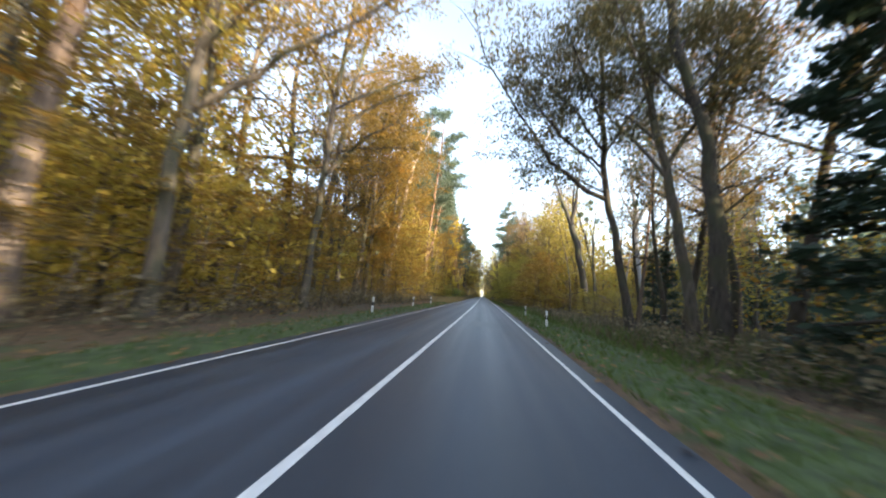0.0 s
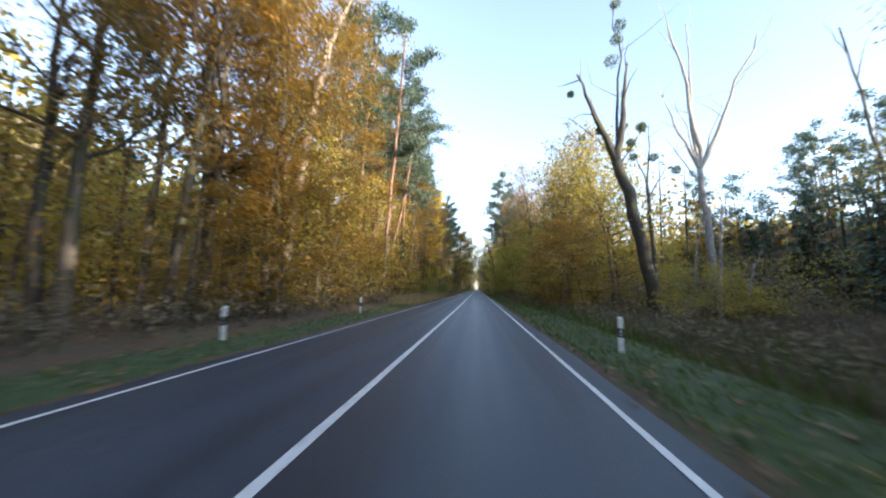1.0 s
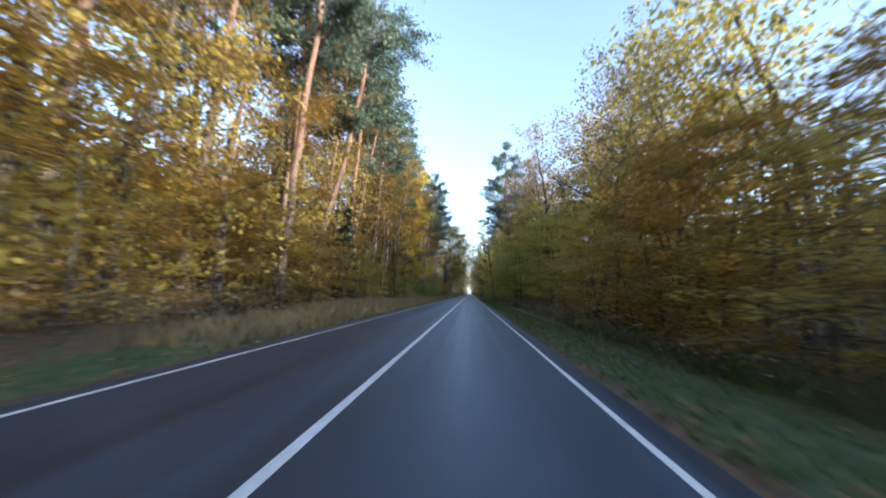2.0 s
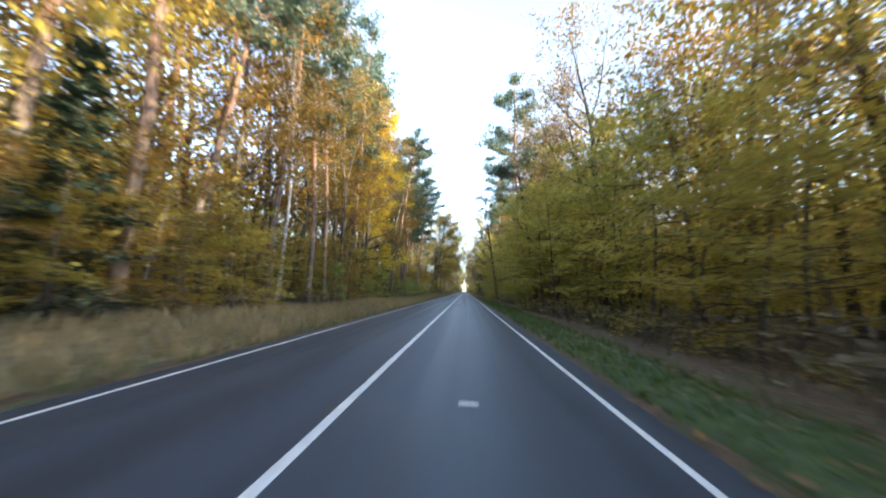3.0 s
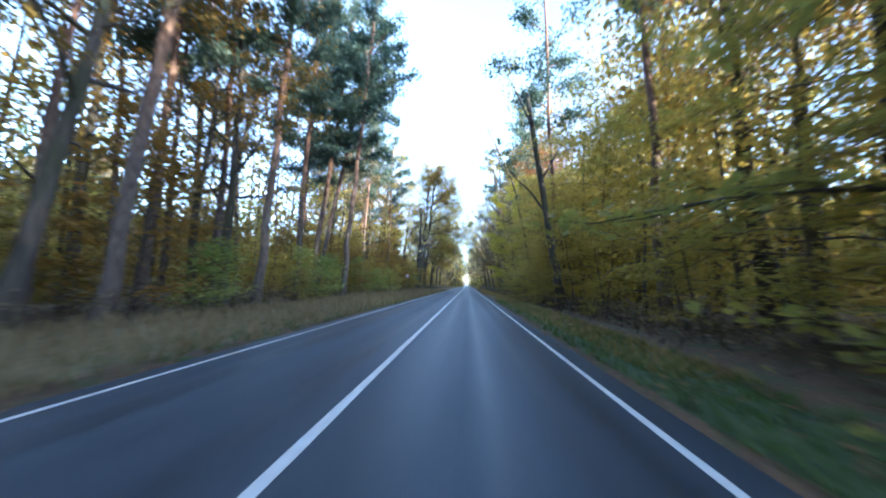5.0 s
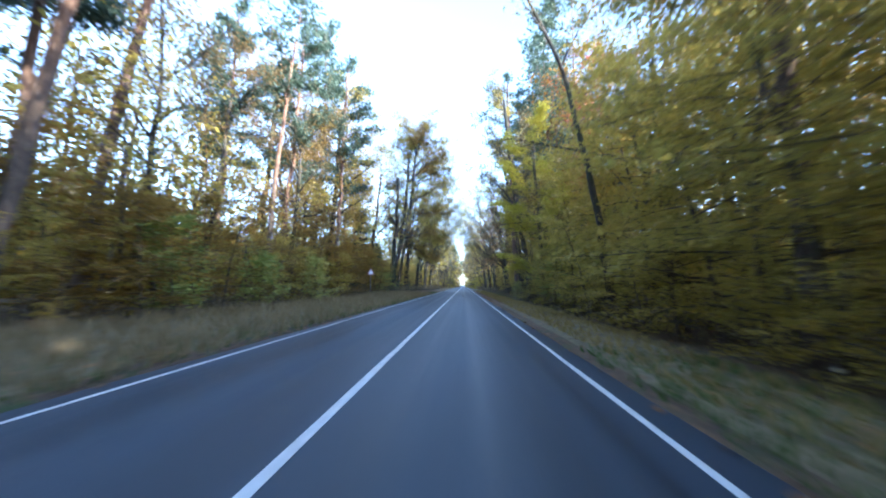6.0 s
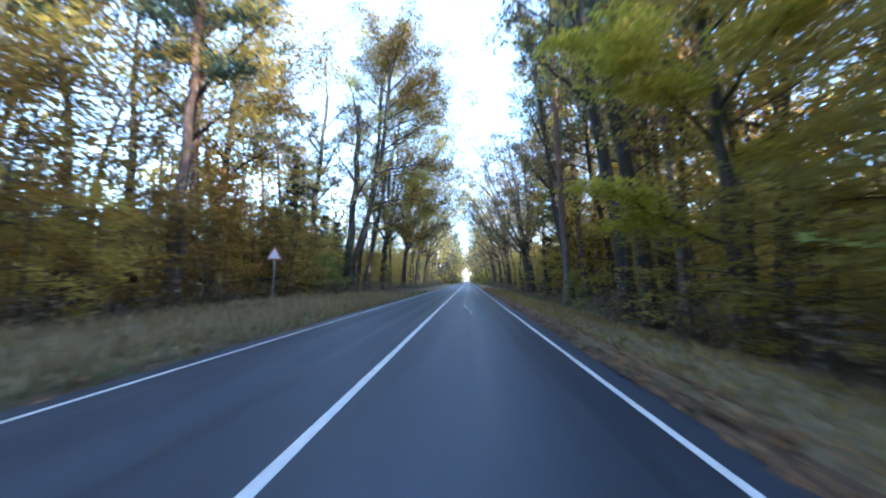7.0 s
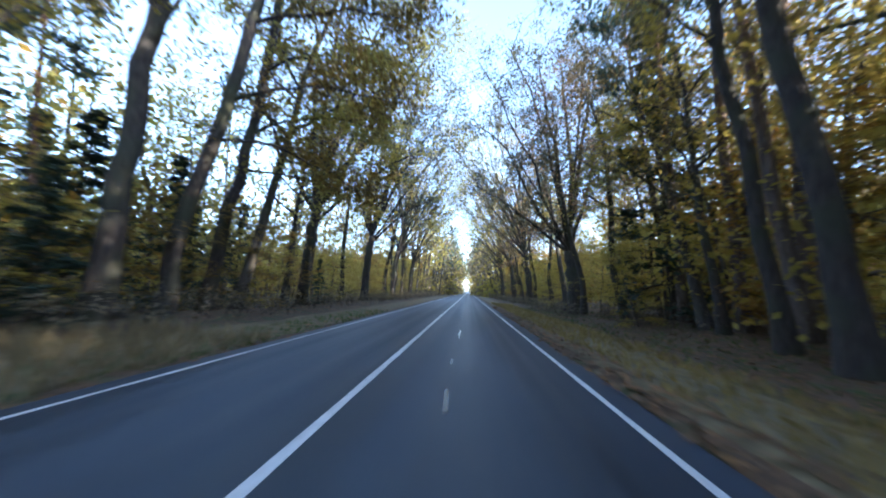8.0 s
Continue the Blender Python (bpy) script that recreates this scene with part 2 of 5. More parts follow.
def leaf_quads(rs, centres, size, flat=0.3, aspect=0.55, jitter=0.35):
    """Kite-shaped leaves or sprays round the centres; flat pulls them level."""
    n = len(centres)
    nor = rs.normal(size=(n, 3))
    nor[:, 2] = np.abs(nor[:, 2]) + flat * 4
    nor /= np.linalg.norm(nor, axis=1)[:, None]
    along = rs.normal(size=(n, 3))
    along -= (along * nor).sum(1)[:, None] * nor
    along /= np.linalg.norm(along, axis=1)[:, None]
    side = np.cross(nor, along)
    s = (size * (1 + jitter * rs.uniform(-1, 1, n)))[:, None]
    c = np.asarray(centres)
    droop = nor * s * 0.12
    return np.stack([c - along * s * 0.5, c + side * s * aspect * 0.5 + along * s * 0.05 + droop,
                     c + along * s * 0.5, c - side * s * aspect * 0.5 + along * s * 0.05 - droop * 0.3], 1)


def part(name, data, parent, label="", m=None):
    ob = new(name, data)
    ob.parent = parent
    if m is not None:
        ob.matrix_basis = m
    if label:
        ob["label"] = label
    return ob


# ---------------------------------------------------------------- ground and road
def cx(y):
    """The road's centre line: a slight left bend that runs out into a straight."""
    return -0.0001 * (60 - y) ** 2 if y < 60 else 0.0


EDGE = 3.16      # lane width, centre line to edge line


def smooth(a, b, x):
    t = min(1, max(0, (x - a) / (b - a)))
    return t * t * (3 - 2 * t)


def verge_out(side, y):
    """How far the grass reaches from the road's middle."""
    if side < 0:
        return 5.6 + 3.6 * smooth(48, 72, y) - 2.6 * smooth(178, 196, y)
    return 6.6 - 0.9 * smooth(40, 70, y) + 0.9 * smooth(120, 160, y) + 5.0 * smooth(176, 190, y) * (1 - smooth(206, 216, y))


def turf_out(side, y):
    """How far the turf proper reaches; past it the right bank is leaf-strewn soil."""
    return min(verge_out(side, y), 6.2 if side > 0 and y > 172 else 99)


def ground_z(x, y):
    """Height of the ground: road bed, verge, a ditch and hollow on the right, the forest floor lower than the road."""
    d = x - cx(y)
    a = abs(d)
    if a < 3.5:
        return -0.06
    z = -0.06 + 0.05 * smooth(3.5, 3.9, a)
    far = smooth(5.0, 9.0, a)
    bump = 0.10 * noise.noise((x * 0.35, y * 0.35, 0)) + 0.25 * noise.noise((x * 0.07, y * 0.07, 5))
    if d > 0:
        hollow = smooth(18, 30, y) * (1 - smooth(58, 75, y))
        z += -0.12 * smooth(3.9, 5.0, a) - (0.30 + 0.5 * hollow) * smooth(5.6, 9.5, a) + 0.2 * smooth(10.0, 14.0, a) * (1 - hollow)
    else:
        early = 1 - smooth(50, 75, y)
        z += 0.12 * smooth(4.5, 9.0, a) * (1 - early) - 0.9 * early * smooth(9.5, 16, a)
    return z + bump * far + 0.03 * noise.noise((x * 1.1, y * 1.1, 2)) * smooth(3.6, 4.6, a)


def grid_mesh(name, xs, ys, height, material):
    verts = [(x, y, height(x, y)) for y in ys for x in xs]
    k = len(xs)
    faces = [(j * k + i, j * k + i + 1, (j + 1) * k + i + 1, (j + 1) * k + i) for j in range(len(ys) - 1) for i in range(k - 1)]
    me = bpy.data.meshes.new(name)
    me.from_pydata(verts, [], faces)
    me.materials.append(material)
    me.polygons.foreach_set("use_smooth", [True] * len(me.polygons))
    return me


def build_ground():
    near = [3.3, 3.5, 3.9] + [4.3 + 0.45 * i for i in range(30)]
    far = [18.5, 22, 28, 36, 50, 80, 140, 300, 700, 1500]
    xs = [-v for v in reversed(near + far)] + [-1.2, 1.2] + near + far
    ys = [-1500, -600, -200, -80, -40] + [-20 + 1.5 * i for i in range(200)] + [285, 300, 330, 400, 550, 800, 1300, 2500]
    tagged(new("ground", grid_mesh("ground", xs, ys, ground_z, FLOOR)), "brown forest floor with leaf litter and moss", "ground", kind="structure")
    for side, y0, y1, lab, m in ((-1, -30, 54, "narrow verge of short dull green grass beside the road", VERGE_GREEN), (-1, 54, 285, "grassy verge of pale dry grass beside the road", VERGE_DRY), (1, -30, 126, "mown green grass verge beside the road", VERGE_GREEN),
                                 (1, 126, 285, "yellowed grass verge beside the road", VERGE_DRY)):
        sh, k = Shape(), 7
        ys = [y0 + 1.5 * i for i in range(int((y1 - y0) / 1.5) + 1)]
        for y in ys:
            out = turf_out(side, y) + 0.35 * noise.noise((y * 0.4, side, 3))
            sh.v.append(np.array([(cx(y) + side * (3.62 + (out - 3.62) * i / (k - 1)),
                                   y, ground_z(cx(y) + side * (3.62 + (out - 3.62) * i / (k - 1)), y) + (0.035 if 0 < i < k - 1 else (-0.03 if i == 0 else -0.05))) for i in range(k)]))
        sh.f = [(j * k + i, j * k + i + 1, (j + 1) * k + i + 1, (j + 1) * k + i)[::side] for j in range(len(ys) - 1) for i in range(k - 1)]
        tagged(new("verge", sh.mesh("verge", m)), lab, "verge", kind="structure")


def band(name, x0, x1, z, ys, material, wob=0.0, seed=0):
    """A thin band along the road between two offsets from its centre line."""
    sh = Shape()
    rs = random.Random(seed)
    for y in ys:
        a, b = rs.uniform(-wob, wob), rs.uniform(-wob, wob)
        up = 0.02 * (1 - min(1, abs((x0 + x1) / 2) / 3.5)) + z
        sh.v.append(np.array([(cx(y) + x0 + a, y, up), (cx(y) + x1 + b, y, up)]))
    sh.f = [(2 * i, 2 * i + 1, 2 * i + 3, 2 * i + 2) for i in range(len(ys) - 1)]
    return sh.mesh(name, material, smooth=False)


def build_road():
    sh = Shape()
    ys = list(np.arange(-60, 300, 2.0)) + [320, 360, 420, 520, 700, 1000, 1600, 2400]
    offs = [-3.62, -3.55, -1.75, 0, 1.75, 3.55, 3.62]
    zs = [-0.05, 0, 0.01, 0.02, 0.01, 0, -0.05]
    k = len(offs)
    wear = random.Random(3)
    sh.add([(cx(y) + o + (wear.uniform(-0.05, 0.05) if abs(o) > 3 else 0), y, z) for y in ys for o, z in zip(offs, zs)],
           [(j * k + i, j * k + i + 1, (j + 1) * k + i + 1, (j + 1) * k + i) for j in range(len(ys) - 1) for i in range(k - 1)])
    tagged(new("road", sh.mesh("road", ASPHALT)), "worn grey asphalt two-lane forest road", "road", kind="structure")
    ys = list(np.arange(-60, 300, 1.0)) + [320, 360, 420, 520]
    for o, w, lab in ((0.0, 0.058, "solid white centre line on asphalt"), (-EDGE, 0.042, "white edge line on asphalt"), (EDGE, 0.042, "white edge line on asphalt")):
        tagged(new("road_marking", band("road_marking", o - w, o + w, 0.006, ys, PAINT, 0.006, 5)), lab, "road marking", kind="structure")


build_ground()
build_road()


# ---------------------------------------------------------------- trees
def path_from(rs, start, way, length, n, wiggle, pull):
    """A wandering branch; pull bends it up (+) or down (-)."""
    p, d = np.array(start, float), np.array(way, float)
    d /= np.linalg.norm(d)
    out = [p.copy()]
    for _ in range(n):
        d = d + rs.normal(size=3) * wiggle + np.array([0, 0, pull])
        d /= np.linalg.norm(d)
        p = p + d * length / n
        out.append(p.copy())
    return np.array(out)


def at(pts, f):
    q = f * (len(pts) - 1)
    a = min(len(pts) - 2, int(q))
    return pts[a] + (pts[a + 1] - pts[a]) * (q - a), pts[a + 1] - pts[a]


def twigs(rs, shape, lp, lr, ln, sub, spots, droop=0.04, lift=0.35, wide=0.6):
    """Side branches of a limb, and the places on them where leaves sit."""
    for s in range(sub):
        f = 0.28 + 0.72 * (s + rs.uniform(0, 1)) / sub
        b0, d = at(lp, f)
        d = d / np.linalg.norm(d) + rs.normal(size=3) * np.array([wide, wide, lift])
        sp = path_from(rs, b0, d, ln * rs.uniform(0.3, 0.55), 2, 0.25, droop)
        if sub > 3:
            shape.tube(sp, np.linspace(max(0.008, lr * 0.4), 0.005, 3), 3)
        spots += [at(sp, f)[0] for f in (0.35, 0.6, 0.8, 1.0)]
    spots += list(lp[2:])


def grow(rs, H, r0, clear, limbs, spread, rise, sub=4, wig=0.05, shape="round", bend=0.05):
    """Trunk with limbs, and the places for leaves, of one tree."""
    wood, spots = Shape(), []
    n = 12
    pts = path_from(rs, (0, 0, -0.3), (rs.normal() * 0.03, rs.normal() * 0.03, 1), H + 0.3, n, wig, bend)
    rad = r0 * (1 - np.linspace(0, 1, n + 1) ** 1.1 * 0.92)
    rad[0] *= 1.45
    rad[1] *= 1.08
    wood.tube(pts, rad, 8)
    az = rs.uniform(0, 6.28)
    for i in range(limbs):
        u = (i + rs.uniform(0.1, 0.9)) / limbs
        h = clear + (1 - clear) * u * 0.97
        base, _ = at(pts, h)
        az += 2.4 + rs.normal() * 0.4
        if shape in ("round", "layers"):
            ln = spread * (0.55 + 0.6 * math.sin(math.pi * min(1, u * 0.85 + 0.15))) * rs.uniform(0.7, 1.2)
        elif shape == "cone":
            ln = spread * (1.05 - u) * rs.uniform(0.85, 1.1)
        else:
            ln = spread * (0.6 + 0.5 * math.sin(math.pi * u)) * rs.uniform(0.6, 1.2)
        e = rise + {"cone": 0.0, "layers": 0.28}.get(shape, 0.5) * u + rs.normal() * 0.12
        way = (math.cos(az) * math.cos(e), math.sin(az) * math.cos(e), math.sin(e))
        wander, pull = {"cone": (0.05, -0.02), "layers": (0.10, -0.03)}.get(shape, (0.18, 0.08))
        lp = path_from(rs, base, way, ln, 4, wander, pull)
        lr = min(0.55 * np.interp(h * n, range(n + 1), rad), 0.02 + 0.02 * ln)
        wood.tube(lp, np.linspace(lr, lr * 0.2, 5), 4)
        twigs(rs, wood, lp, lr, ln, sub, spots, *((-0.02, 0.08) if shape == "layers" else (0.04, 0.35)))
    return wood, np.array(spots)


PROTO = {}


def crown_mesh(rs, spots, per, size, cloud, flat, leaf):
    if per >= 8 and size < 0.3 and flat < 0.3:
        keep = rs.uniform(size=len(spots)) < 0.55
        spots = spots[keep] + rs.normal(size=(int(keep.sum()), 3)) * np.array(cloud) * 1.4
        cloud, per = np.array(cloud) * 0.95, int(per / 0.55)
    c = np.repeat(spots, per, axis=0)
    c = c + rs.normal(size=c.shape) * np.array(cloud)
    return quads_mesh("crown", leaf_quads(rs, c[c[:, 2] > 0.25], size, flat, 0.36 if leaf is NEEDLE_PINE else 0.55), leaf)


def tree_proto(key, name, label, group, seed, bark, leaf, per, size, cloud, flat, **g):
    rs = np.random.RandomState(seed)
    wood, spots = grow(rs, **g)
    tree = new(name)
    part("trunk", wood.mesh("trunk", bark), tree)
    part("crown", crown_mesh(rs, spots, per, size, cloud, flat, leaf), tree)
    tagged(tree, label, "shrub" if "shrub" in name or "sapling" in name else "tree", group)
    PROTO[key] = [tree, False]
    return tree


def plant(key, x, y, turn=0.0, scale=1.0, lean=(0, 0), label="", tall=1.0):
    """lean: degrees along x and along y that the tree tips over."""
    tree, used = PROTO[key]
    m = pose(x, y, ground_z(x, y) - 0.05, -lean[1], lean[0], 0) @ pose(0, 0, 0, 0, 0, turn)
    if not used:
        PROTO[key][1] = True
        tree.matrix_basis = m @ Matrix.Diagonal((scale, scale, scale * tall, 1))
        ob = tree
    else:
        ob = copy_thing(tree, m @ Matrix.Diagonal((scale, scale, scale * tall, 1)))
    if label:
        ob["label"] = label
    return ob


for i in range(3):
    tree_proto("oak%d" % i, "oak_tree", "tall oak with dark bark and thin rusty autumn leaves", "roadside oaks", 10 + i, BARK_OAK, LEAF_RUST,
               11, 0.22, (0.36, 0.36, 0.28), 0.1, H=21 + i, r0=0.30, clear=0.34, limbs=16, spread=5.0, rise=0.45, sub=5, wig=0.06)
for i in range(3):
    tree_proto("beech%d" % i, "beech_tree", "tall grey-barked beech with golden autumn leaves", "roadside beeches", 20 + i, BARK_GREY, LEAF_GOLD,
               16, 0.18, (0.34, 0.34, 0.14), 0.25, H=20 + 1.5 * i, r0=0.21, clear=0.26, limbs=19, spread=3.8, rise=0.25, sub=5)
for i in range(4):
    tree_proto("young%d" % i, "young_beech", "young beech thick with golden-brown layered leaves", "young beeches", 30 + i, BARK_GREY, LEAF_GOLD if i else LEAF_OLIVE,
               10, 0.17, (0.30, 0.30, 0.05), 0.5, H=6.5 + 1.2 * i, r0=0.07, clear=0.10, limbs=15 + i, spread=2.8, rise=0.06, sub=5, shape="layers")
for i in range(4):
    tree_proto("olive%d" % i, "hornbeam_tree", "dense olive-green and yellow hornbeam at the forest edge", "edge hornbeams", 40 + i, BARK_GREY, LEAF_OLIVE,
               10, 0.19, (0.36, 0.36, 0.07), 0.4, H=9 + 1.3 * i, r0=0.11, clear=0.10, limbs=18 + i, spread=3.4, rise=0.10, sub=5, shape="layers")
for i in range(3):
    tree_proto("green%d" % i, "hornbeam_tree", "dense yellow-green hornbeam hanging over the verge", "green hornbeams", 110 + i, BARK_GREY, LEAF_MOSS,
               10, 0.19, (0.36, 0.36, 0.07), 0.4, H=10 + 1.4 * i, r0=0.11, clear=0.10, limbs=19 + i, spread=3.5, rise=0.08, sub=5, shape="layers")
for i in range(4):
    tree_proto("pine%d" % i, "pine_tree", "tall Scots pine with a bare reddish trunk and blue-green crown", "Scots pines", 50 + i, BARK_PINE, NEEDLE_PINE,
               9, 0.38, (0.32, 0.32, 0.16), 0.2, H=24 + 1.2 * i, r0=0.21, clear=0.52, limbs=18, spread=2.7, rise=0.15, sub=4, wig=0.03, shape="pine")
for i in range(2):
    tree_proto("spruce%d" % i, "spruce_tree", "dark green conical spruce", "spruces", 60 + i, BARK_OAK, NEEDLE_SPRUCE,
               7, 0.42, (0.28, 0.28, 0.14), 0.35, H=15 + 4 * i, r0=0.18, clear=0.05, limbs=34, spread=2.9, rise=-0.12, sub=3, wig=0.01, shape="cone")
tree_proto("birch0", "birch_tree", "slender white-barked birch with sparse yellow leaves", "birches", 70, BARK_BIRCH, LEAF_GOLD,
           5, 0.2, (0.4, 0.4, 0.3), 0.1, H=20, r0=0.15, clear=0.55, limbs=14, spread=2.4, rise=0.6, sub=4, wig=0.04)
tree_proto("maple0", "maple_tree", "bright yellow maple catching the sun", "maples", 75, BARK_GREY, LEAF_YELLOW,
           44, 0.22, (0.46, 0.46, 0.3), 0.25, H=28, r0=0.26, clear=0.16, limbs=26, spread=5.0, rise=0.4, sub=5)
for i in range(3):
    tree_proto("shrub%d" % i, "shrub", "leafy yellow-green roadside shrub", "roadside shrubs", 80 + i, BARK_GREY, LEAF_GREEN if i < 2 else LEAF_OLIVE,
               7, 0.17, (0.24, 0.24, 0.10), 0.7, H=2.2 + 0.9 * i, r0=0.03, clear=0.06, limbs=15, spread=1.3, rise=0.5, sub=3)
tree_proto("sapling0", "maple_sapling", "thin sapling with large pale yellow-green leaves", "saplings", 90, BARK_GREY, LEAF_GREEN,
           3, 0.26, (0.18, 0.18, 0.08), 1.0, H=2.6, r0=0.02, clear=0.2, limbs=9, spread=0.9, rise=0.3, sub=2)
# coarser trees for the rows further in
tree_proto("backyoung", "young_beech", "golden young beech behind the front row", "inner young beeches", 103, BARK_GREY, LEAF_GOLD,
           10, 0.26, (0.45, 0.45, 0.12), 0.3, H=9, r0=0.09, clear=0.05, limbs=15, spread=3.0, rise=0.15, sub=3)
tree_proto("backgold", "beech_tree", "tall beech with golden leaves deeper in the forest", "inner beeches", 100, BARK_GREY, LEAF_GOLD,
           12, 0.29, (0.7, 0.7, 0.4), 0.1, H=21, r0=0.2, clear=0.15, limbs=15, spread=3.8, rise=0.35, sub=3)
tree_proto("backolive", "hornbeam_tree", "olive-leaved hornbeam deeper in the forest", "inner hornbeams", 101, BARK_GREY, LEAF_OLIVE,
           12, 0.29, (0.7, 0.7, 0.35), 0.1, H=14, r0=0.15, clear=0.05, limbs=16, spread=3.6, rise=0.25, sub=3)
tree_proto("backpine", "pine_tree", "slender Scots pine deeper in the forest", "inner pines", 102, BARK_PINE, NEEDLE_PINE,
           6, 0.5, (0.5, 0.5, 0.3), 0.2, H=23, r0=0.19, clear=0.55, limbs=14, spread=2.4, rise=0.15, sub=3, wig=0.03, shape="pine")

rnd = random.Random(7)


def stand(side, y0, y1, off0, off1, step, keys, smin=0.85, smax=1.15, lean=2.0, tall=1.0):
    """A stretch of forest: trees at random in a band beside the road, tipping a little towards the light."""
    own = random.Random(round(y0 * 97 + off0 * 1013 + step * 331 + side * 7))
    y = y0
    while y < y1:
        off = own.uniform(off0, off1)
        yy = y + own.uniform(-0.4, 0.4) * step
        key = own.choice(keys)
        if side < 0 and (27 < yy < 36 and off < 14.5 or 152 < yy < 181 and off < 11.8):
            y += step
            continue
        plant(key, cx(yy) + side * off, yy, own.uniform(0, 360), own.uniform(smin, smax),
              (-side * lean + own.uniform(-2, 2), own.uniform(-2, 2)), tall=tall)
        y += step


YOUNG, OLIVE, OAK, BEECH, PINE, GREEN = [["%s%d" % (k, i) for i in range(c)] for k, c in (("young", 4), ("olive", 4), ("oak", 3), ("beech", 3), ("pine", 4), ("green", 3))]
BACK = ["backgold", "backolive", "backpine"]


# trees that stand out, each where it grows
def special(name, label, x, y, bark, trunk, r0, limbs, leaf=None, per=5, size=0.24, cloud=(0.30, 0.30, 0.22), flat=0.15, seed=1, sub=6, balls=(), taper=0.5, reach=1.3):
    """A tree with its own trunk line (points above its foot) and its own limbs: (start fraction, (dx, dy, dz) of the tip, pull, radius)."""
    rs = np.random.RandomState(seed)
    tree = new(name)
    tree.location = (x, y, ground_z(x, y) - 0.05)
    knots = np.array([(0, 0, -0.3)] + list(trunk), float)
    f = np.linspace(0, len(knots) - 1, 14)
    pts = np.stack([np.interp(f, range(len(knots)), knots[:, a]) for a in range(3)], 1)
    pts[1:-1] += rs.normal(size=(12, 3)) * np.array([0.06, 0.06, 0])
    rad = np.linspace(r0, r0 * taper, 14)
    rad[0] *= 1.5
    rad[1] *= 1.12
    wood = Shape()
    wood.tube(pts, rad, 10, cap=True)
    part("trunk", wood.mesh("trunk", bark), tree)
    spots = []
    lines = []
    if name == "pine_tree":
        limbs = list(limbs)
        for i in range(12):
            a, f0 = i * 2.4 + seed, 0.60 + 0.38 * i / 11
            ln = reach * (2.9 - 1.6 * abs(i - 5) / 6) * rs.uniform(0.8, 1.25)
            limbs.append((f0, (ln * math.cos(a), ln * math.sin(a), ln * rs.uniform(0.1, 0.5)), 0.1, 0.05))
    for f0, tip, pull, r in limbs:
        b0, _ = at(pts, f0)
        tip = np.array(tip, float)
        ln = np.linalg.norm(tip)
        n = 8
        u = np.linspace(0, 1, n + 1)[:, None]
        lp = b0 + tip * u + np.array([0, 0, 1.0]) * (pull * ln * u * (1 - u)) + np.cumsum(rs.normal(size=(n + 1, 3)) * 0.035 * ln / 3, 0) * (u > 0)
        limb = Shape()
        limb.tube(lp, np.linspace(r, max(0.012, r * 0.22), n + 1), 6)
        lines.append(lp)
        mine = []
        twigs(rs, limb, lp, r * 0.6, ln * (0.75 if leaf is None else 0.62), sub, mine, 0.02, *((0.35, 0.6) if leaf is None or leaf is NEEDLE_PINE else (0.55, 0.95)))
        spots += mine
        part("limb", limb.mesh("limb", bark), tree)
    if leaf is not None:
        part("crown", crown_mesh(rs, np.array(spots), per, size, cloud, flat, leaf), tree)
    for which, f0, br in balls:
        bx, by, bz = at(lines[which], f0)[0] + rs.normal(size=3) * np.array([0.5, 0.4, 0.2])
        q = rs.normal(size=(420, 3))
        q *= (br * rs.uniform(0.2, 1, 420) ** 0.5 / np.linalg.norm(q, axis=1))[:, None]
        part("mistletoe", quads_mesh("mistletoe", leaf_quads(rs, q + np.array([bx, by, bz]), 0.14, 0.0), MISTLETOE), tree, "round green mistletoe clump")
    return tagged(tree, label, "tree")


# right side, before the clearing: dark oaks
special("oak_tree", "dark-barked oak with a long limb arching over the road", 9.5, 21.0, BARK_OAK, [(-0.6, 0, 4), (-1.35, 0, 8), (-1.6, 0.2, 13), (-1.7, 0.3, 19)], 0.25,
        [(0.5, (-8.6, 1.6, 12.2), -0.55, 0.16), (0.56, (-5.5, -2.0, 5.5), -0.2, 0.08), (0.6, (-4.6, 1.8, 6.5), -0.2, 0.09), (0.52, (-4.5, 2.5, 3.2), 0.1, 0.07), (0.66, (-5.0, 0.5, 7.5), 0.05, 0.10), (0.62, (3.0, -1.5, 5), 0.1, 0.10), (0.72, (-3.4, -2.4, 5.5), 0.1, 0.09), (0.78, (2.8, 2, 4), 0.1, 0.08), (0.84, (-3.0, 2.0, 4.5), 0.1, 0.08), (0.95, (0.6, 1, 4), 0, 0.07)],
        LEAF_OAK, 46, 0.18, (0.42, 0.42, 0.28), sub=12, seed=201)
special("oak_tree", "stout mossy oak trunk beside its twin at the road", 11.0, 17.6, BARK_GREY, [(-0.5, 0, 4), (-1.2, 0, 8), (-1.9, 0, 12), (-2.5, 0, 18)], 0.28,
        [(0.5, (-4.0, 1.0, 5.5), 0.1, 0.12), (0.55, (3, -1, 5), 0.1, 0.12), (0.62, (-4.4, 2.0, 4), 0.1, 0.09), (0.68, (-2.8, -2, 5), 0.1, 0.10), (0.76, (2.5, 2, 5), 0.1, 0.10), (0.84, (-3.4, 0.6, 5), 0, 0.08), (0.95, (-1.5, 1.5, 4), 0, 0.08)], LEAF_OAK, 34, 0.18, (0.42, 0.42, 0.28), sub=11, seed=202)
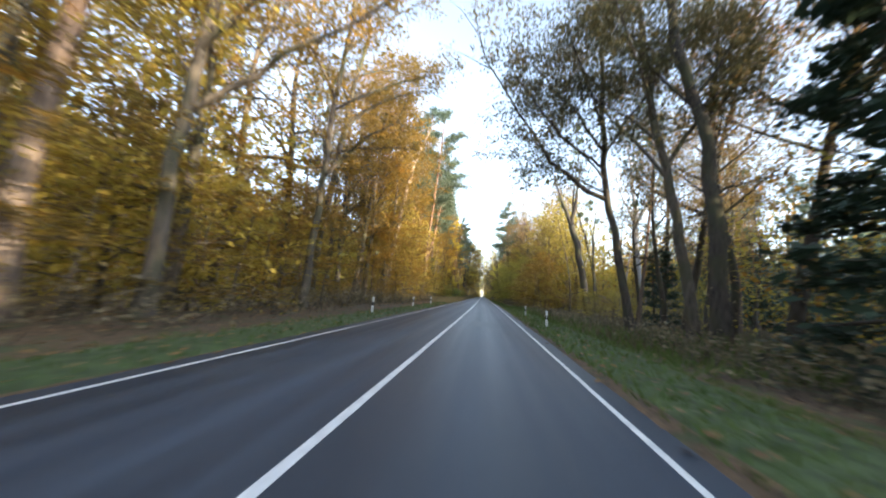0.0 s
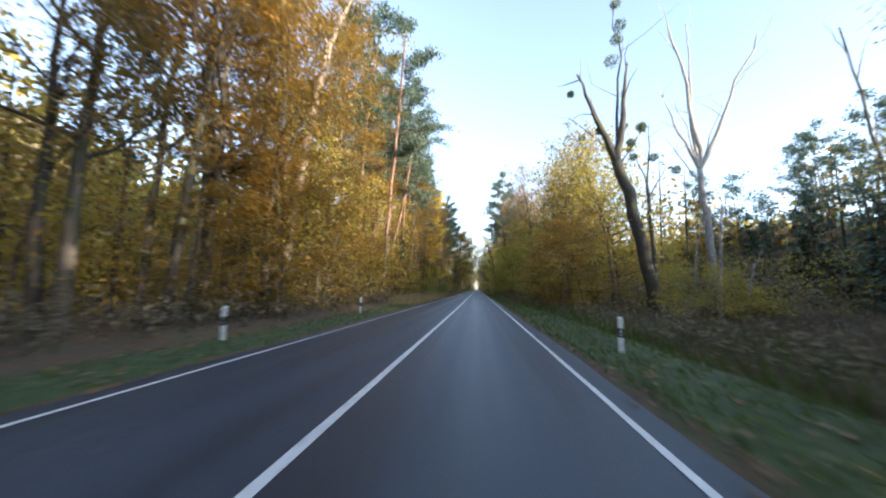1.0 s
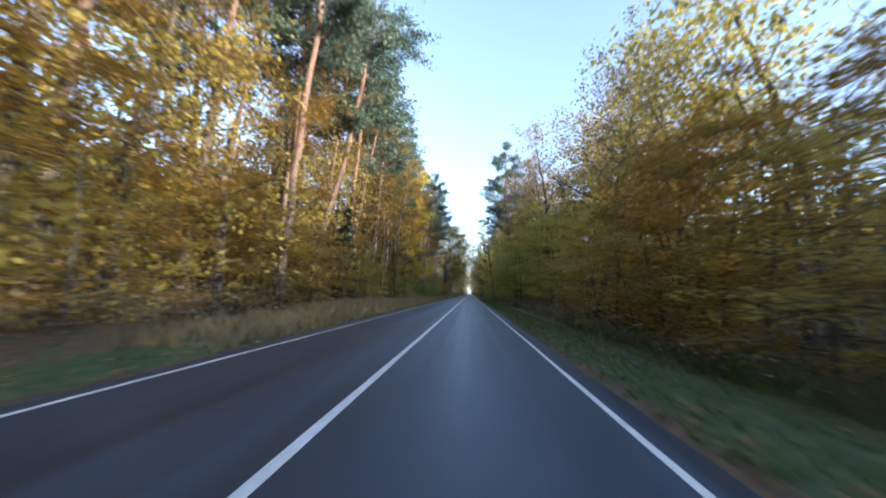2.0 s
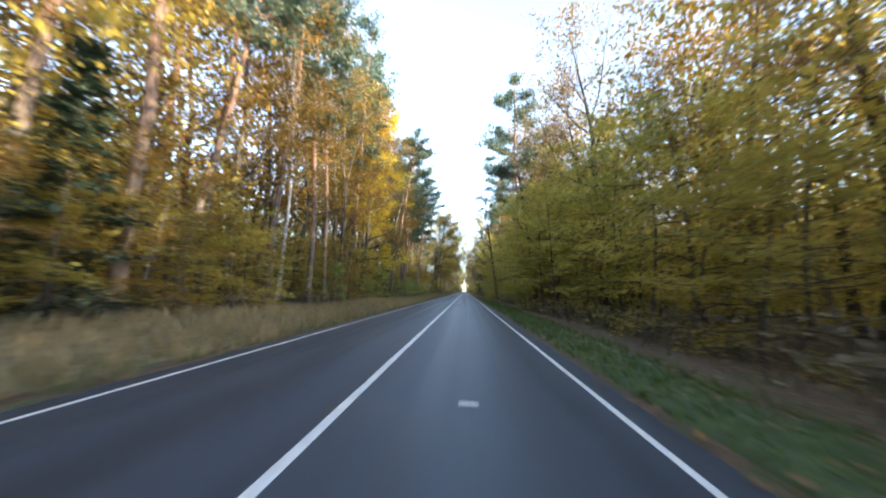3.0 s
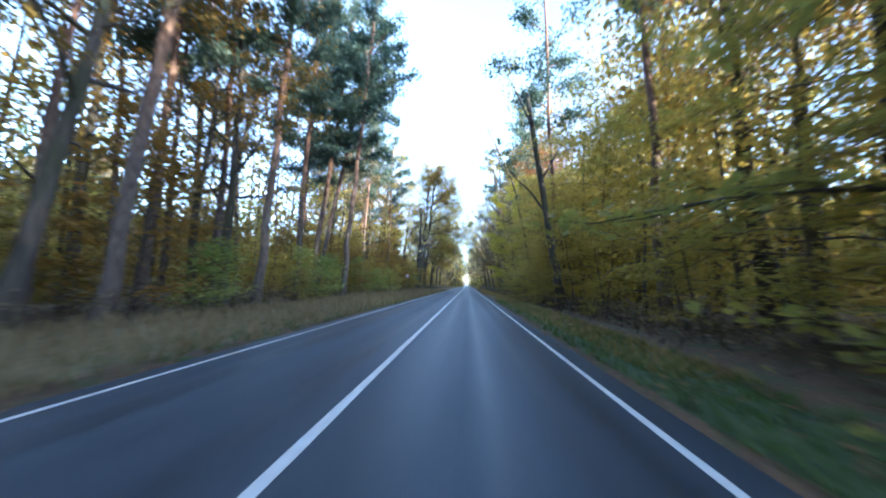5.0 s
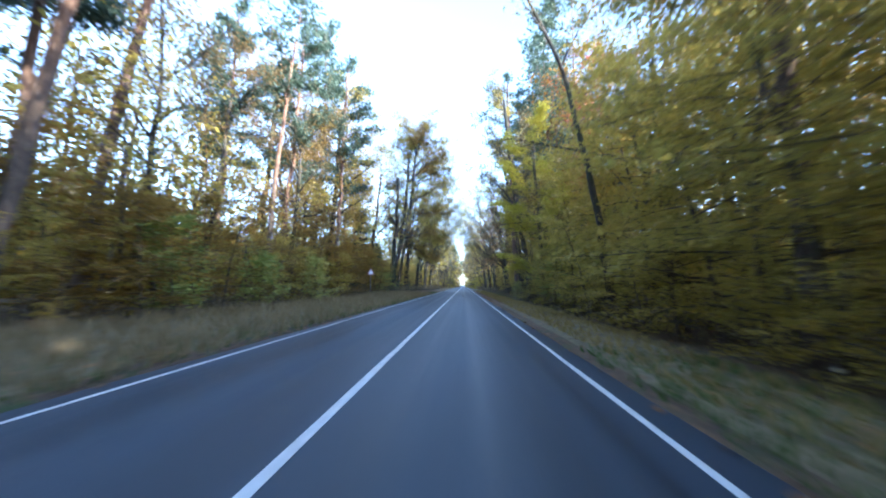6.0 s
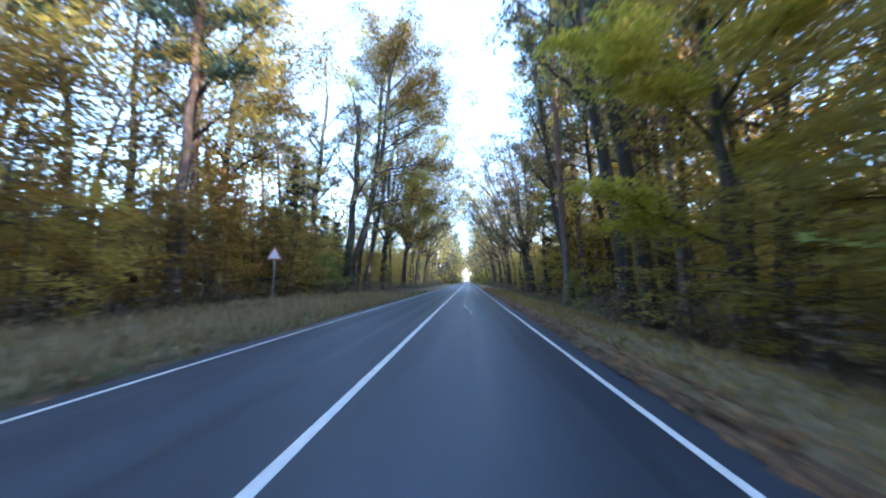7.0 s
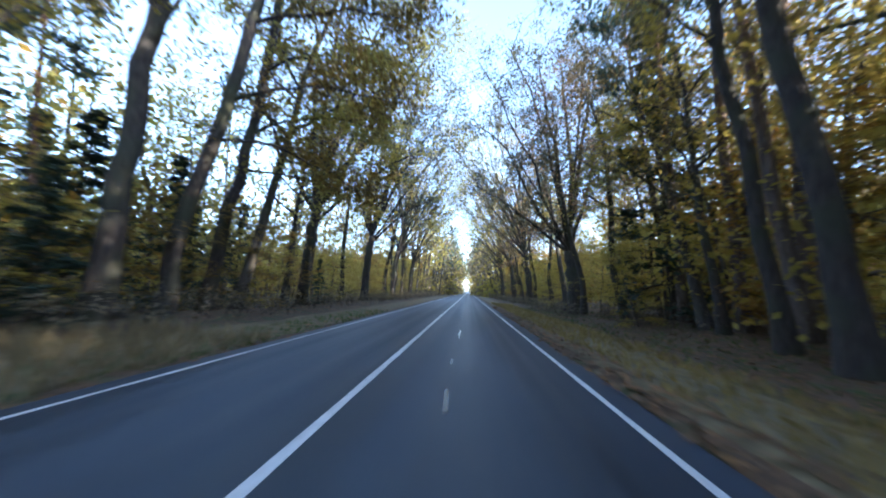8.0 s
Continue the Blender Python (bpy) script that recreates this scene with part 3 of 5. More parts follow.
special("oak_tree", "tall forked dark oak at the roadside", 11.3, 16.3, BARK_OAK, [(-0.15, 0, 5), (-0.45, 0, 10), (-1.6, 0, 14), (-2.0, 0, 20)], 0.37,
        [(0.45, (1.4, 0.5, 8), -0.1, 0.17), (0.5, (3.6, 1.2, 4.5), 0.1, 0.10), (0.55, (-3.6, 0.8, 4.5), 0.1, 0.11), (0.6, (3.4, -1.0, 5), 0.1, 0.10), (0.68, (-3.0, 1.8, 4), 0.1, 0.10), (0.74, (3.4, 1.4, 4), 0.1, 0.10), (0.85, (0.5, 2.5, 4), 0, 0.08)], LEAF_OAK, 34, 0.18, (0.42, 0.42, 0.28), sub=11, seed=203)
# bare trees in the clearing
special("dead_oak", "bare leaning oak snag with a broken fork and mistletoe clumps", 16.9, 54.5, BARK_OAK, [(-0.5, 0, 3.5), (-1.2, 0, 7.5), (-1.9, 0, 11), (-2.8, 0, 14.2)], 0.54,
        [(1.0, (-3.4, 0, 8.0), -0.12, 0.36), (1.0, (0.7, 0.3, 9.6), -0.22, 0.38), (0.99, (0.0, 0.3, 16.0), 0.0, 0.16), (0.95, (2.6, 1.2, 4.2), 0.15, 0.10)], None, sub=4, seed=204, taper=0.85,
        balls=[(2, 0.62, 0.70), (2, 0.74, 0.6), (2, 0.86, 0.62), (2, 0.98, 0.5), (0, 0.35, 0.4), (0, 0.8, 0.35), (3, 0.5, 0.4), (3, 0.95, 0.55)])
special("dead_oak", "slim bare tree hung with mistletoe in the clearing", 19.0, 58.5, BARK_GREY, [(-0.2, 0, 6), (-0.5, 0, 13)], 0.24,
        [(1.0, (0.6, 0, 6.5), -0.2, 0.12), (1.0, (-1.4, 0, 3.8), 0.2, 0.09), (0.9, (2.2, 0.4, 3.6), 0.2, 0.09)], None, sub=4, seed=205, taper=0.7,
        balls=[(0, 0.9, 0.42), (0, 0.5, 0.45), (2, 0.7, 0.5), (1, 0.9, 0.4)])
special("dead_oak", "slim crooked tree bowing to the road with mistletoe along it", 22.0, 66.0, BARK_GREY, [(-0.7, 0, 6), (-2.6, 0, 14.5), (-4.4, 0, 20.0)], 0.30,
        [(1.0, (-4.4, 0, 4.4), 0.12, 0.14), (0.9, (1.8, 0, 5.0), -0.2, 0.09), (0.75, (2.4, 0.4, 4.6), -0.1, 0.09)], None, sub=5, seed=267, taper=0.5,
        balls=[(0, 0.05, 0.62), (0, 0.45, 0.5), (1, 0.9, 0.45), (2, 0.8, 0.45)])
special("dead_tree", "bleached barkless dead tree with bare upright limbs", 29.0, 66.0, BARK_DEAD, [(-0.2, 0, 7), (-0.5, 0, 12), (-0.75, 0, 16.8)], 0.50,
        [(1.0, (-3.8, 0, 9.6), -0.12, 0.24), (1.0, (-3.0, 0, 20.5), 0.25, 0.30), (0.98, (0.5, 0.5, 18), 0.05, 0.22), (1.0, (6.4, 0, 16.0), 0.12, 0.28), (0.93, (-2.4, 0.4, 10), 0.1, 0.14), (0.98, (2.8, 0, 8.5), 0.1, 0.12), (0.9, (-3.0, 0.6, 6), -0.1, 0.10)],
        None, sub=5, seed=206, taper=0.66)
for x, y, h in ((21.5, 54.0, 10), (23.5, 61.0, 8), (25.0, 56.0, 5)):
    special("dead_tree", "thin bare grey snag in the clearing", x, y, BARK_DEAD, [(0.4, 0, h * 0.5), (0.9, 0, h)], 0.14,
            [(0.8, (-1.0, 0, 2.0), 0, 0.05), (0.9, (0.8, 0, 2.4), 0, 0.05)], None, sub=3, seed=int(x * 10), taper=0.5)
special("dead_tree", "tall thin bare stem rising over the clearing", 34.0, 52.0, BARK_GREY, [(-0.6, 0, 8), (-1.5, 0, 16), (-2.8, 0, 24)], 0.18,
        [(0.9, (-1.5, 0, 3), 0, 0.06), (0.8, (1.4, 0, 4), 0, 0.06)], None, sub=3, seed=208, taper=0.35)
# left side, first stretch
LEFT_LIMBS = [(0.5, (4.5, -0.5, 3.0), 0.2, 0.13), (0.72, (6.0, 1.0, 3.5), 0.2, 0.12), (0.85, (4.8, 0.5, 4.0), 0.15, 0.10), (0.58, (-2.5, 2, 4), 0.1, 0.10), (0.66, (3.2, 2.4, 4), 0.1, 0.10), (0.74, (-2, -2, 4), 0.1, 0.09), (0.82, (3, -1.6, 4), 0, 0.09), (0.95, (0.5, 1.5, 4.5), 0, 0.08)]
special("oak_tree", "grey leaning oak with a dark limb over the verge", -9.5, 9.8, BARK_GREY, [(0.3, 0, 4), (0.6, 0, 9), (1.2, 0, 14), (1.6, 0, 20)], 0.27, [(0.39, (7.4, 0.4, 5.2), 0.06, 0.15)] + LEFT_LIMBS, LEAF_GOLD, 24, 0.15, sub=9, seed=211)
special("pine_tree", "reddish pine trunk at the forest edge", -10.0, 6.8, BARK_PINE, [(0.1, 0, 5), (0.7, 0, 12), (1.2, 0, 20)], 0.30, [(0.8, (2.4, 0, 2), 0.1, 0.08), (0.9, (-2, 1, 2), 0.1, 0.07), (1.0, (0.5, -1, 3), 0, 0.07)], NEEDLE_PINE, 14, 0.34, sub=7, seed=212)
special("beech_tree", "slim grey trunk close to the verge", -8.8, 18.4, BARK_GREY, [(0.2, 0, 5), (0.5, 0, 10), (1.2, 0, 20)], 0.24, LEFT_LIMBS, LEAF_GOLD, 24, 0.15, sub=9, seed=213)
special("oak_tree", "oak with long bare dark limbs reaching over the road", -12.2, 25.5, BARK_GREY, [(0.4, 0, 6), (1.2, 0, 12), (1.9, 0, 18), (2.8, 0, 23)], 0.30,
        [(0.62, (7.0, -1.0, 2.2), 0.22, 0.15), (0.52, (6.2, 1.0, 0.8), 0.2, 0.12), (0.7, (-3, 1, 4), 0.1, 0.10), (0.8, (4.2, 2, 3), 0.1, 0.09), (0.95, (1, -2, 3), 0, 0.08)], LEAF_GOLD, 30, 0.15, sub=9, seed=214)
special("beech_tree", "grey beech trunk with lit upper stem", -16.1, 39.2, BARK_GREY, [(0.2, 0, 6), (0.6, 0, 13), (1.2, 0, 22)], 0.24, LEFT_LIMBS, LEAF_GOLD, 16, 0.16, sub=8, seed=215)
special("oak_tree", "pale bare-stemmed oak forking into sunlit limbs", -12.0, 45.0, BARK_PALE, [(0.6, 0, 6), (1.5, 0, 12), (2.7, 0, 19)], 0.36,
        [(1.0, (2.0, 0.5, 5.5), -0.1, 0.18), (1.0, (-3.5, 0, 6), 0.25, 0.16), (0.85, (3.0, 0, 3), 0.1, 0.07), (0.7, (-2, 1, 3), 0, 0.06)], LEAF_GOLD, 3, 0.17, seed=216, taper=0.6)
special("pine_tree", "tall sunlit pine leaning over the verge", -10.6, 66.0, BARK_PINE, [(0.4, 0, 9), (1.2, 0, 20), (2.2, 0, 36)], 0.27,
        [(0.7, (5.6, 0, 1.2), 0.1, 0.10), (0.62, (3.2, 0, 1.8), 0.1, 0.09), (0.7, (-2.6, 1, 1.8), 0.1, 0.09), (0.76, (3.6, -1, 2), 0.1, 0.09), (0.83, (-2.4, -1, 2), 0, 0.08), (0.9, (2.8, 1, 2), 0, 0.07), (1.0, (0.4, 0.5, 2.5), 0, 0.07)], NEEDLE_PINE, 20, 0.34, (0.42, 0.42, 0.2), sub=8, seed=217, reach=1.9)
special("pine_tree", "tall pine with a long lit orange stem", -11.6, 80.0, BARK_PINE, [(0.3, 0, 9), (0.8, 0, 20), (1.6, 0, 36)], 0.26,
        [(0.78, (5.6, -1, 1.2), 0.1, 0.10), (0.85, (4.5, 1.5, 1.2), 0.1, 0.09), (0.66, (3.0, 0, 1.8), 0.1, 0.09), (0.74, (-2.6, 1, 1.8), 0.1, 0.09), (0.8, (3.4, -1, 2), 0.1, 0.09), (0.88, (-2.4, -1, 2), 0, 0.08), (1.0, (0.8, 0.5, 2.5), 0, 0.07)], NEEDLE_PINE, 20, 0.34, (0.42, 0.42, 0.2), sub=8, seed=218, reach=1.9)
for x, y, h, sd in ((-13.4, 70.5, 34, 268), (-16.5, 86.0, 36, 270)):
    special("pine_tree", "tall pine with a wide clumped crown above the beeches", x, y, BARK_PINE, [(0.3, 0, 9), (0.7, 0, 20), (1.4, 0, h)], 0.25,
            [(0.72, (3.6, 0.4, 1.2), 0.1, 0.09), (0.8, (-3.0, 1, 1.4), 0.1, 0.09), (0.86, (3.0, -1, 1.6), 0.1, 0.08), (1.0, (0.6, 0.4, 2.2), 0, 0.07)], NEEDLE_PINE, 18, 0.34, (0.42, 0.42, 0.2), sub=7, seed=sd, reach=1.8)
special("pine_tree", "leaning pine with orange sunlit bark", -12.9, 75.0, BARK_PINE, [(0.6, 0, 5.5), (2.5, 0, 13), (3.6, 0, 20), (4.4, 0, 26)], 0.30,
        [(0.72, (2.6, 0, 1.8), 0.1, 0.09), (0.8, (-2.6, 1, 1.8), 0.1, 0.09), (0.9, (2.4, -1, 2), 0, 0.08), (1.0, (0.8, 0.5, 2.5), 0, 0.07)], NEEDLE_PINE, 14, 0.34, sub=7, seed=219)
plant("birch0", -12.8, 93.4, 40, lean=(1.0, 0))
special("pine_tree", "straight pine trunk at the edge of the dry grass", -12.0, 97.0, BARK_PINE, [(-0.1, 0, 9), (-0.6, 0, 18), (-0.4, 0, 27)], 0.24,
        [(0.7, (2.6, 0, 1.8), 0.1, 0.09), (0.8, (-2.6, 1, 1.8), 0.1, 0.09), (0.9, (2.4, -1, 2), 0, 0.08), (1.0, (0.8, 0.5, 2.5), 0, 0.07)], NEEDLE_PINE, 14, 0.34, sub=7, seed=220)
special("dead_tree", "bare crooked limb standing clear of the pines", -11.0, 101.0, BARK_OAK, [(0.2, 0, 6), (0.3, 0, 12)], 0.16, [(1.0, (1.8, 0, 6.5), -0.15, 0.10), (1.0, (-1.2, 0, 5), 0.1, 0.07)], None, sub=3, seed=221, taper=0.6)
plant("maple0", -11.6, 111.0, 20)
special("pine_tree", "pine leaning towards the road over the grass", -11.3, 125.5, BARK_PINE, [(0.6, 0, 5), (1.9, 0, 14), (3.2, 0, 23), (3.6, 0, 27)], 0.27,
        [(0.6, (2.6, 0, 1.4), 0.1, 0.09), (0.7, (-2.6, 1, 1.8), 0.1, 0.09), (0.78, (2.9, 1, 1.8), 0.1, 0.09), (0.88, (2.4, -1, 2), 0, 0.08), (1.0, (0.2, 0.5, 2.5), 0, 0.07)], NEEDLE_PINE, 14, 0.34, sub=7, seed=222)
for x, y, tip, sd in ((-13.0, 145.0, 3.2, 223), (-13.4, 147.2, 4.6, 224), (-16.5, 149.5, 1.2, 225), (-9.4, 143.5, 2.2, 226), (-12.6, 141.5, 1.0, 227), (-10.8, 133.5, 2.0, 228), (-14.0, 129.5, 1.5, 229), (-17.0, 171.0, 1.5, 252), (-13.4, 176.5, 0.8, 253), (-21.0, 167.0, 1.0, 254)):
    special("pine_tree", "tall red-stemmed pine with dead side twigs", x, y, BARK_PINE, [(tip * 0.25, 0, 7), (tip * 0.6, 0, 15), (tip, 0, 26.5)], 0.25,
            [(0.78, (3.8, 0.5, 1.2), 0.1, 0.09), (0.84, (3.2, 1.4, 1.4), 0.1, 0.08), (0.68, (1.5, -2.6, 1.2), 0.1, 0.07), (0.92, (-2.4, 1.2, 1.6), 0, 0.07), (0.55, (2.4, 0.4, 0.5), 0.1, 0.05), (0.6, (-2.2, 0.4, 0.4), 0.1, 0.05), (0.72, (2.6, 0, 1.6), 0.1, 0.08), (0.8, (-2.6, 1, 1.6), 0.1, 0.08), (0.88, (2.4, -1, 2), 0, 0.08), (1.0, (0.3, 0.5, 2.5), 0, 0.07)],
            NEEDLE_PINE, 14, 0.34, sub=7, seed=sd)
# right side, dark wood
special("oak_tree", "dark leaning oak trunk among the hornbeams", 10.2, 111.5, BARK_OAK, [(-0.5, 0, 5), (-1.2, 0, 10), (-2.2, 0, 18)], 0.30, [(0.6, (-3, 1, 4), 0.1, 0.1), (0.7, (2, 1, 4), 0.1, 0.1), (0.9, (-2, -1, 4), 0, 0.08)], LEAF_OLIVE, 10, 0.19, seed=231)
for x, y, h, sd in ((9.3, 145.8, 38, 232), (8.8, 116.7, 32, 233), (10.4, 131.0, 29, 250)):
    special("pine_tree", "slender tall pine standing above the hedge of hornbeams", x, y, BARK_PINE, [(-0.1, 0, 9), (-0.3, 0, 18), (-0.4, 0, h)], 0.22,
            [(0.66, (-2.4, 0, 1.2), 0.1, 0.07), (0.74, (2.4, 1, 1.4), 0.1, 0.07), (0.8, (-2.8, -1, 1.2), 0.1, 0.07), (0.88, (2.2, -1, 1.4), 0, 0.07), (0.94, (-2.0, 1, 1.4), 0, 0.06), (1.0, (0.2, 0.5, 2), 0, 0.06)], NEEDLE_PINE, 16, 0.36, (0.45, 0.45, 0.2), sub=7, seed=sd, reach=1.9)
special("oak_tree", "stout dark trunk close to the verge", 8.0, 139.2, BARK_OAK, [(-0.4, 0, 3), (-1.1, 0, 7), (-2.2, 0, 16)], 0.33, [(0.65, (-3, 1, 4), 0.1, 0.1), (0.75, (2.5, 1, 4), 0.1, 0.1), (0.9, (-2, -1, 4), 0, 0.08)], LEAF_OLIVE, 10, 0.19, seed=234)
special("oak_tree", "crooked oak leaning far over the road", 9.2, 156.0, BARK_OAK, [(-0.4, 0, 4), (-1.2, 0, 9), (-2.2, 0, 14), (-4.3, 0, 19)], 0.22, [(0.5, (-4.5, 0.5, 1.0), 0.1, 0.07), (0.75, (1.8, 1, 4), 0.1, 0.08), (1.0, (-1.8, 0.5, 3.5), 0, 0.07), (0.85, (-2.2, -1, 3), 0, 0.06)], LEAF_RUST, 7, 0.16, seed=235, taper=0.35)
for x, y, r, sd in ((8.3, 173.6, 0.30, 236), (8.9, 176.6, 0.34, 237), (10.4, 191.4, 0.36, 238), (11.4, 194.4, 0.28, 239)):
    special("oak_tree", "tall dark oak trunk leaning to the road", x, y, BARK_OAK, [(-0.4, 0, 4), (-1.1, 0, 9), (-1.8, 0, 15), (-2.4, 0, 22)], r,
            [(0.55, (-3.4, 0.5, 4), 0.1, 0.11), (0.6, (3, 1, 4), 0.1, 0.11), (0.7, (-2.6, -2, 4), 0.1, 0.1), (0.8, (2.4, 2, 4), 0.1, 0.09), (0.95, (-1, 1, 4), 0, 0.08)], LEAF_OLIVE if sd % 2 else LEAF_OAK, 26, 0.18, sub=9, seed=sd)
special("oak_tree", "spreading oak that splits into many upright stems", 11.0, 214.5, BARK_OAK, [(-0.2, 0, 3), (-0.4, 0, 5.6)], 0.62,
        [(1.0, (-6.0, -1, 19), 0.15, 0.2), (1.0, (-9.5, 1, 14), 0.2, 0.18), (1.0, (-2.6, 0, 18), 0.05, 0.26), (1.0, (-0.4, 0.6, 21), 0, 0.28), (1.0, (2.2, 0, 20), 0.05, 0.28), (1.0, (5.0, 1, 16), 0.05, 0.22), (0.97, (-8.6, 0, 6.0), 0.12, 0.17), (0.9, (-5.0, -1, 9), 0.1, 0.15), (1.0, (1.0, -2, 17), 0.05, 0.2), (1.0, (-8.0, -1.5, 18), 0.15, 0.15)],
        LEAF_OAK, 44, 0.20, (0.5, 0.5, 0.36), seed=240, sub=12, taper=0.85)
# left side, old oaks at the end
for x, y, tx, sd in ((-11.0, 196.0, 3.6, 241), (-11.6, 199.2, 2.6, 242)):
    special("oak_tree", "old dark oak leaning in with long drooping limbs", x, y, BARK_OAK, [(0.4, 0, 4), (tx * 0.6, 0, 9), (tx, 0, 17), (tx * 1.15, 0, 25)], 0.36,
            [(0.84, (5.0, 2.5, 6.5), 0.1, 0.10), (0.9, (-4.0, 1.5, 5.5), 0.1, 0.09), (0.95, (3.0, -2.5, 6.0), 0.05, 0.09), (1.0, (1.6, 1.5, 5.5), 0, 0.08), (1.0, (-1.8, -1.5, 5.0), 0, 0.08), (0.5, (7.0, 1.5, 0.0), 0.35, 0.10), (0.62, (8.0, 1.5, 0.6), 0.35, 0.11), (0.8, (8.0, 2.0, 4.0), 0.3, 0.11), (0.9, (6.0, 0.5, 5.5), 0.2, 0.10), (0.42, (6.0, 2.5, -1.4), 0.35, 0.08), (0.7, (6.0, -1.5, 3.5), 0.1, 0.12), (0.75, (-4, 1, 3), 0.1, 0.1), (0.85, (4.5, 2, 3.4), 0.1, 0.1), (0.97, (1, -1, 4), 0, 0.09)],
            LEAF_GOLD if sd % 2 else LEAF_OLIVE, 44, 0.19, (0.46, 0.46, 0.30), seed=sd, sub=12)
special("oak_tree", "big old trunk beside the road", -10.4, 193.0, BARK_OAK, [(0.3, 0, 5), (0.9, 0, 11), (1.0, 0, 19)], 0.42, [(0.55, (2.5, 0, 4), -0.1, 0.15), (0.65, (-3, 0, 4), 0.1, 0.13), (0.8, (2.4, 1.5, 4), 0, 0.1), (0.95, (-1, -1, 4), 0, 0.09)], LEAF_OLIVE, 14, 0.20, seed=243)
for x, y, sd in ((-10.5, 207, 244), (-10.0, 220, 245), (-9.5, 232, 246), (9.8, 230, 247), (9.4, 244, 248), (-9.6, 247, 249), (9.0, 258, 251)):
    w = 1 if x < 0 else -1
    special("oak_tree", "many-stemmed oak arching over the road", x, y, BARK_OAK, [(0.3 * w, 0, 4), (0.7 * w, 0, 7)], 0.42,
            [(1.0, (8.0 * w, 0.5, 14), 0.25, 0.2), (1.0, (3.5 * w, -1, 20), 0.05, 0.2), (1.0, (-1.5 * w, 1, 20), 0.05, 0.2), (0.95, (-4 * w, 0, 12), 0.1, 0.16), (0.85, (8.0 * w, 1, 6.5), 0.25, 0.15), (1.0, (1.0 * w, 2, 22), 0, 0.18), (1.0, (6.5 * w, -1.5, 18), 0.1, 0.16), (1.0, (4.5 * w, 3, 13), 0.1, 0.14), (1.0, (9.6 * w, 2.5, 17), 0.1, 0.14), (0.95, (9.0 * w, -2.5, 10.5), 0.2, 0.13), (1.0, (7.5 * w, 1.5, 21), 0.1, 0.12)],
            LEAF_OAK if sd % 2 else LEAF_OLIVE, 50 if y < 225 else 34, 0.22, (0.55, 0.55, 0.45), seed=sd, sub=9, taper=0.85)
special("oak_tree", "slender dark oak at the edge of the dry grass", -13.3, 190.9, BARK_OAK, [(0.2, 0, 5), (0.7, 0, 10), (1.5, 0, 19)], 0.30,
        [(0.55, (3.6, 0.5, 4), 0.1, 0.1), (0.62, (-3, 1, 4), 0.1, 0.1), (0.7, (3.0, -1.5, 4.4), 0.1, 0.1), (0.78, (-2.6, -1, 4.4), 0.1, 0.09), (0.86, (2.6, 1.5, 4.4), 0, 0.09), (1.0, (0.4, -1, 4.4), 0, 0.08)], LEAF_OAK, 30, 0.18, seed=255, sub=9)
# tall oaks behind the sign, crowns high over the verge
for x, y, lean, sd, leaf in ((-18.0, 184.5, 2.0, 261, LEAF_GOLD), (-15.0, 178.0, 1.2, 262, LEAF_OLIVE), (-20.5, 173.0, 1.0, 263, LEAF_GOLD)):
    special("oak_tree", "tall dark oak with a broad golden-brown crown", x, y, BARK_OAK, [(lean * 0.2, 0, 6), (lean * 0.6, 0, 12), (lean, 0, 21)], 0.34,
            [(0.5, (4.5, 0.5, 3.0), 0.2, 0.13), (0.58, (-4, 1, 4), 0.1, 0.12), (0.64, (5.5, -1, 5), 0.15, 0.13), (0.72, (1, 4, 4), 0.1, 0.11), (0.78, (4.5, 2, 5.5), 0.1, 0.11), (0.84, (-3, -2, 5), 0.1, 0.10), (0.9, (3.5, -2, 5.5), 0.05, 0.10), (1.0, (0.5, 0.5, 6), 0, 0.10)],
            leaf, 42, 0.20, (0.5, 0.5, 0.4), seed=sd, sub=9)
special("hornbeam_tree", "bright yellow-green hornbeam rising over the hedge", 8.9, 170.0, BARK_GREY, [(-0.3, 0, 5), (-0.6, 0, 10), (-0.8, 0, 16)], 0.2,
        [(0.2, (-3, 0.5, 2), 0.1, 0.06), (0.3, (2.5, 1.5, 2), 0.1, 0.06), (0.38, (-3.4, -1.0, 2.4), 0.1, 0.06), (0.45, (1, -3, 2.5), 0.1, 0.06), (0.52, (-3.2, 1.5, 2.6), 0.1, 0.06), (0.6, (3, 0, 3), 0.1, 0.06), (0.68, (-3, -1, 2.8), 0.1, 0.06), (0.76, (1.5, 2.5, 2.8), 0, 0.05), (0.84, (-2.4, 0.5, 2.8), 0, 0.05), (0.95, (0.6, -1, 3), 0, 0.05)],
        LEAF_LIME, 60, 0.17, (0.34, 0.34, 0.10), 0.35, seed=264, sub=8)
special("pine_tree", "tall pine with orange upper stem beside the oaks", 8.6, 186.0, BARK_PINE, [(-0.2, 0, 9), (-0.4, 0, 20), (-0.6, 0, 31)], 0.27,
        [(0.7, (-2.8, 0, 1.2), 0.1, 0.08), (0.78, (2.4, 1, 1.4), 0.1, 0.07), (0.86, (-2.6, -1, 1.4), 0.1, 0.07), (1.0, (0.2, 0.5, 2), 0, 0.06)], NEEDLE_PINE, 9, 0.34, sub=7, seed=265)

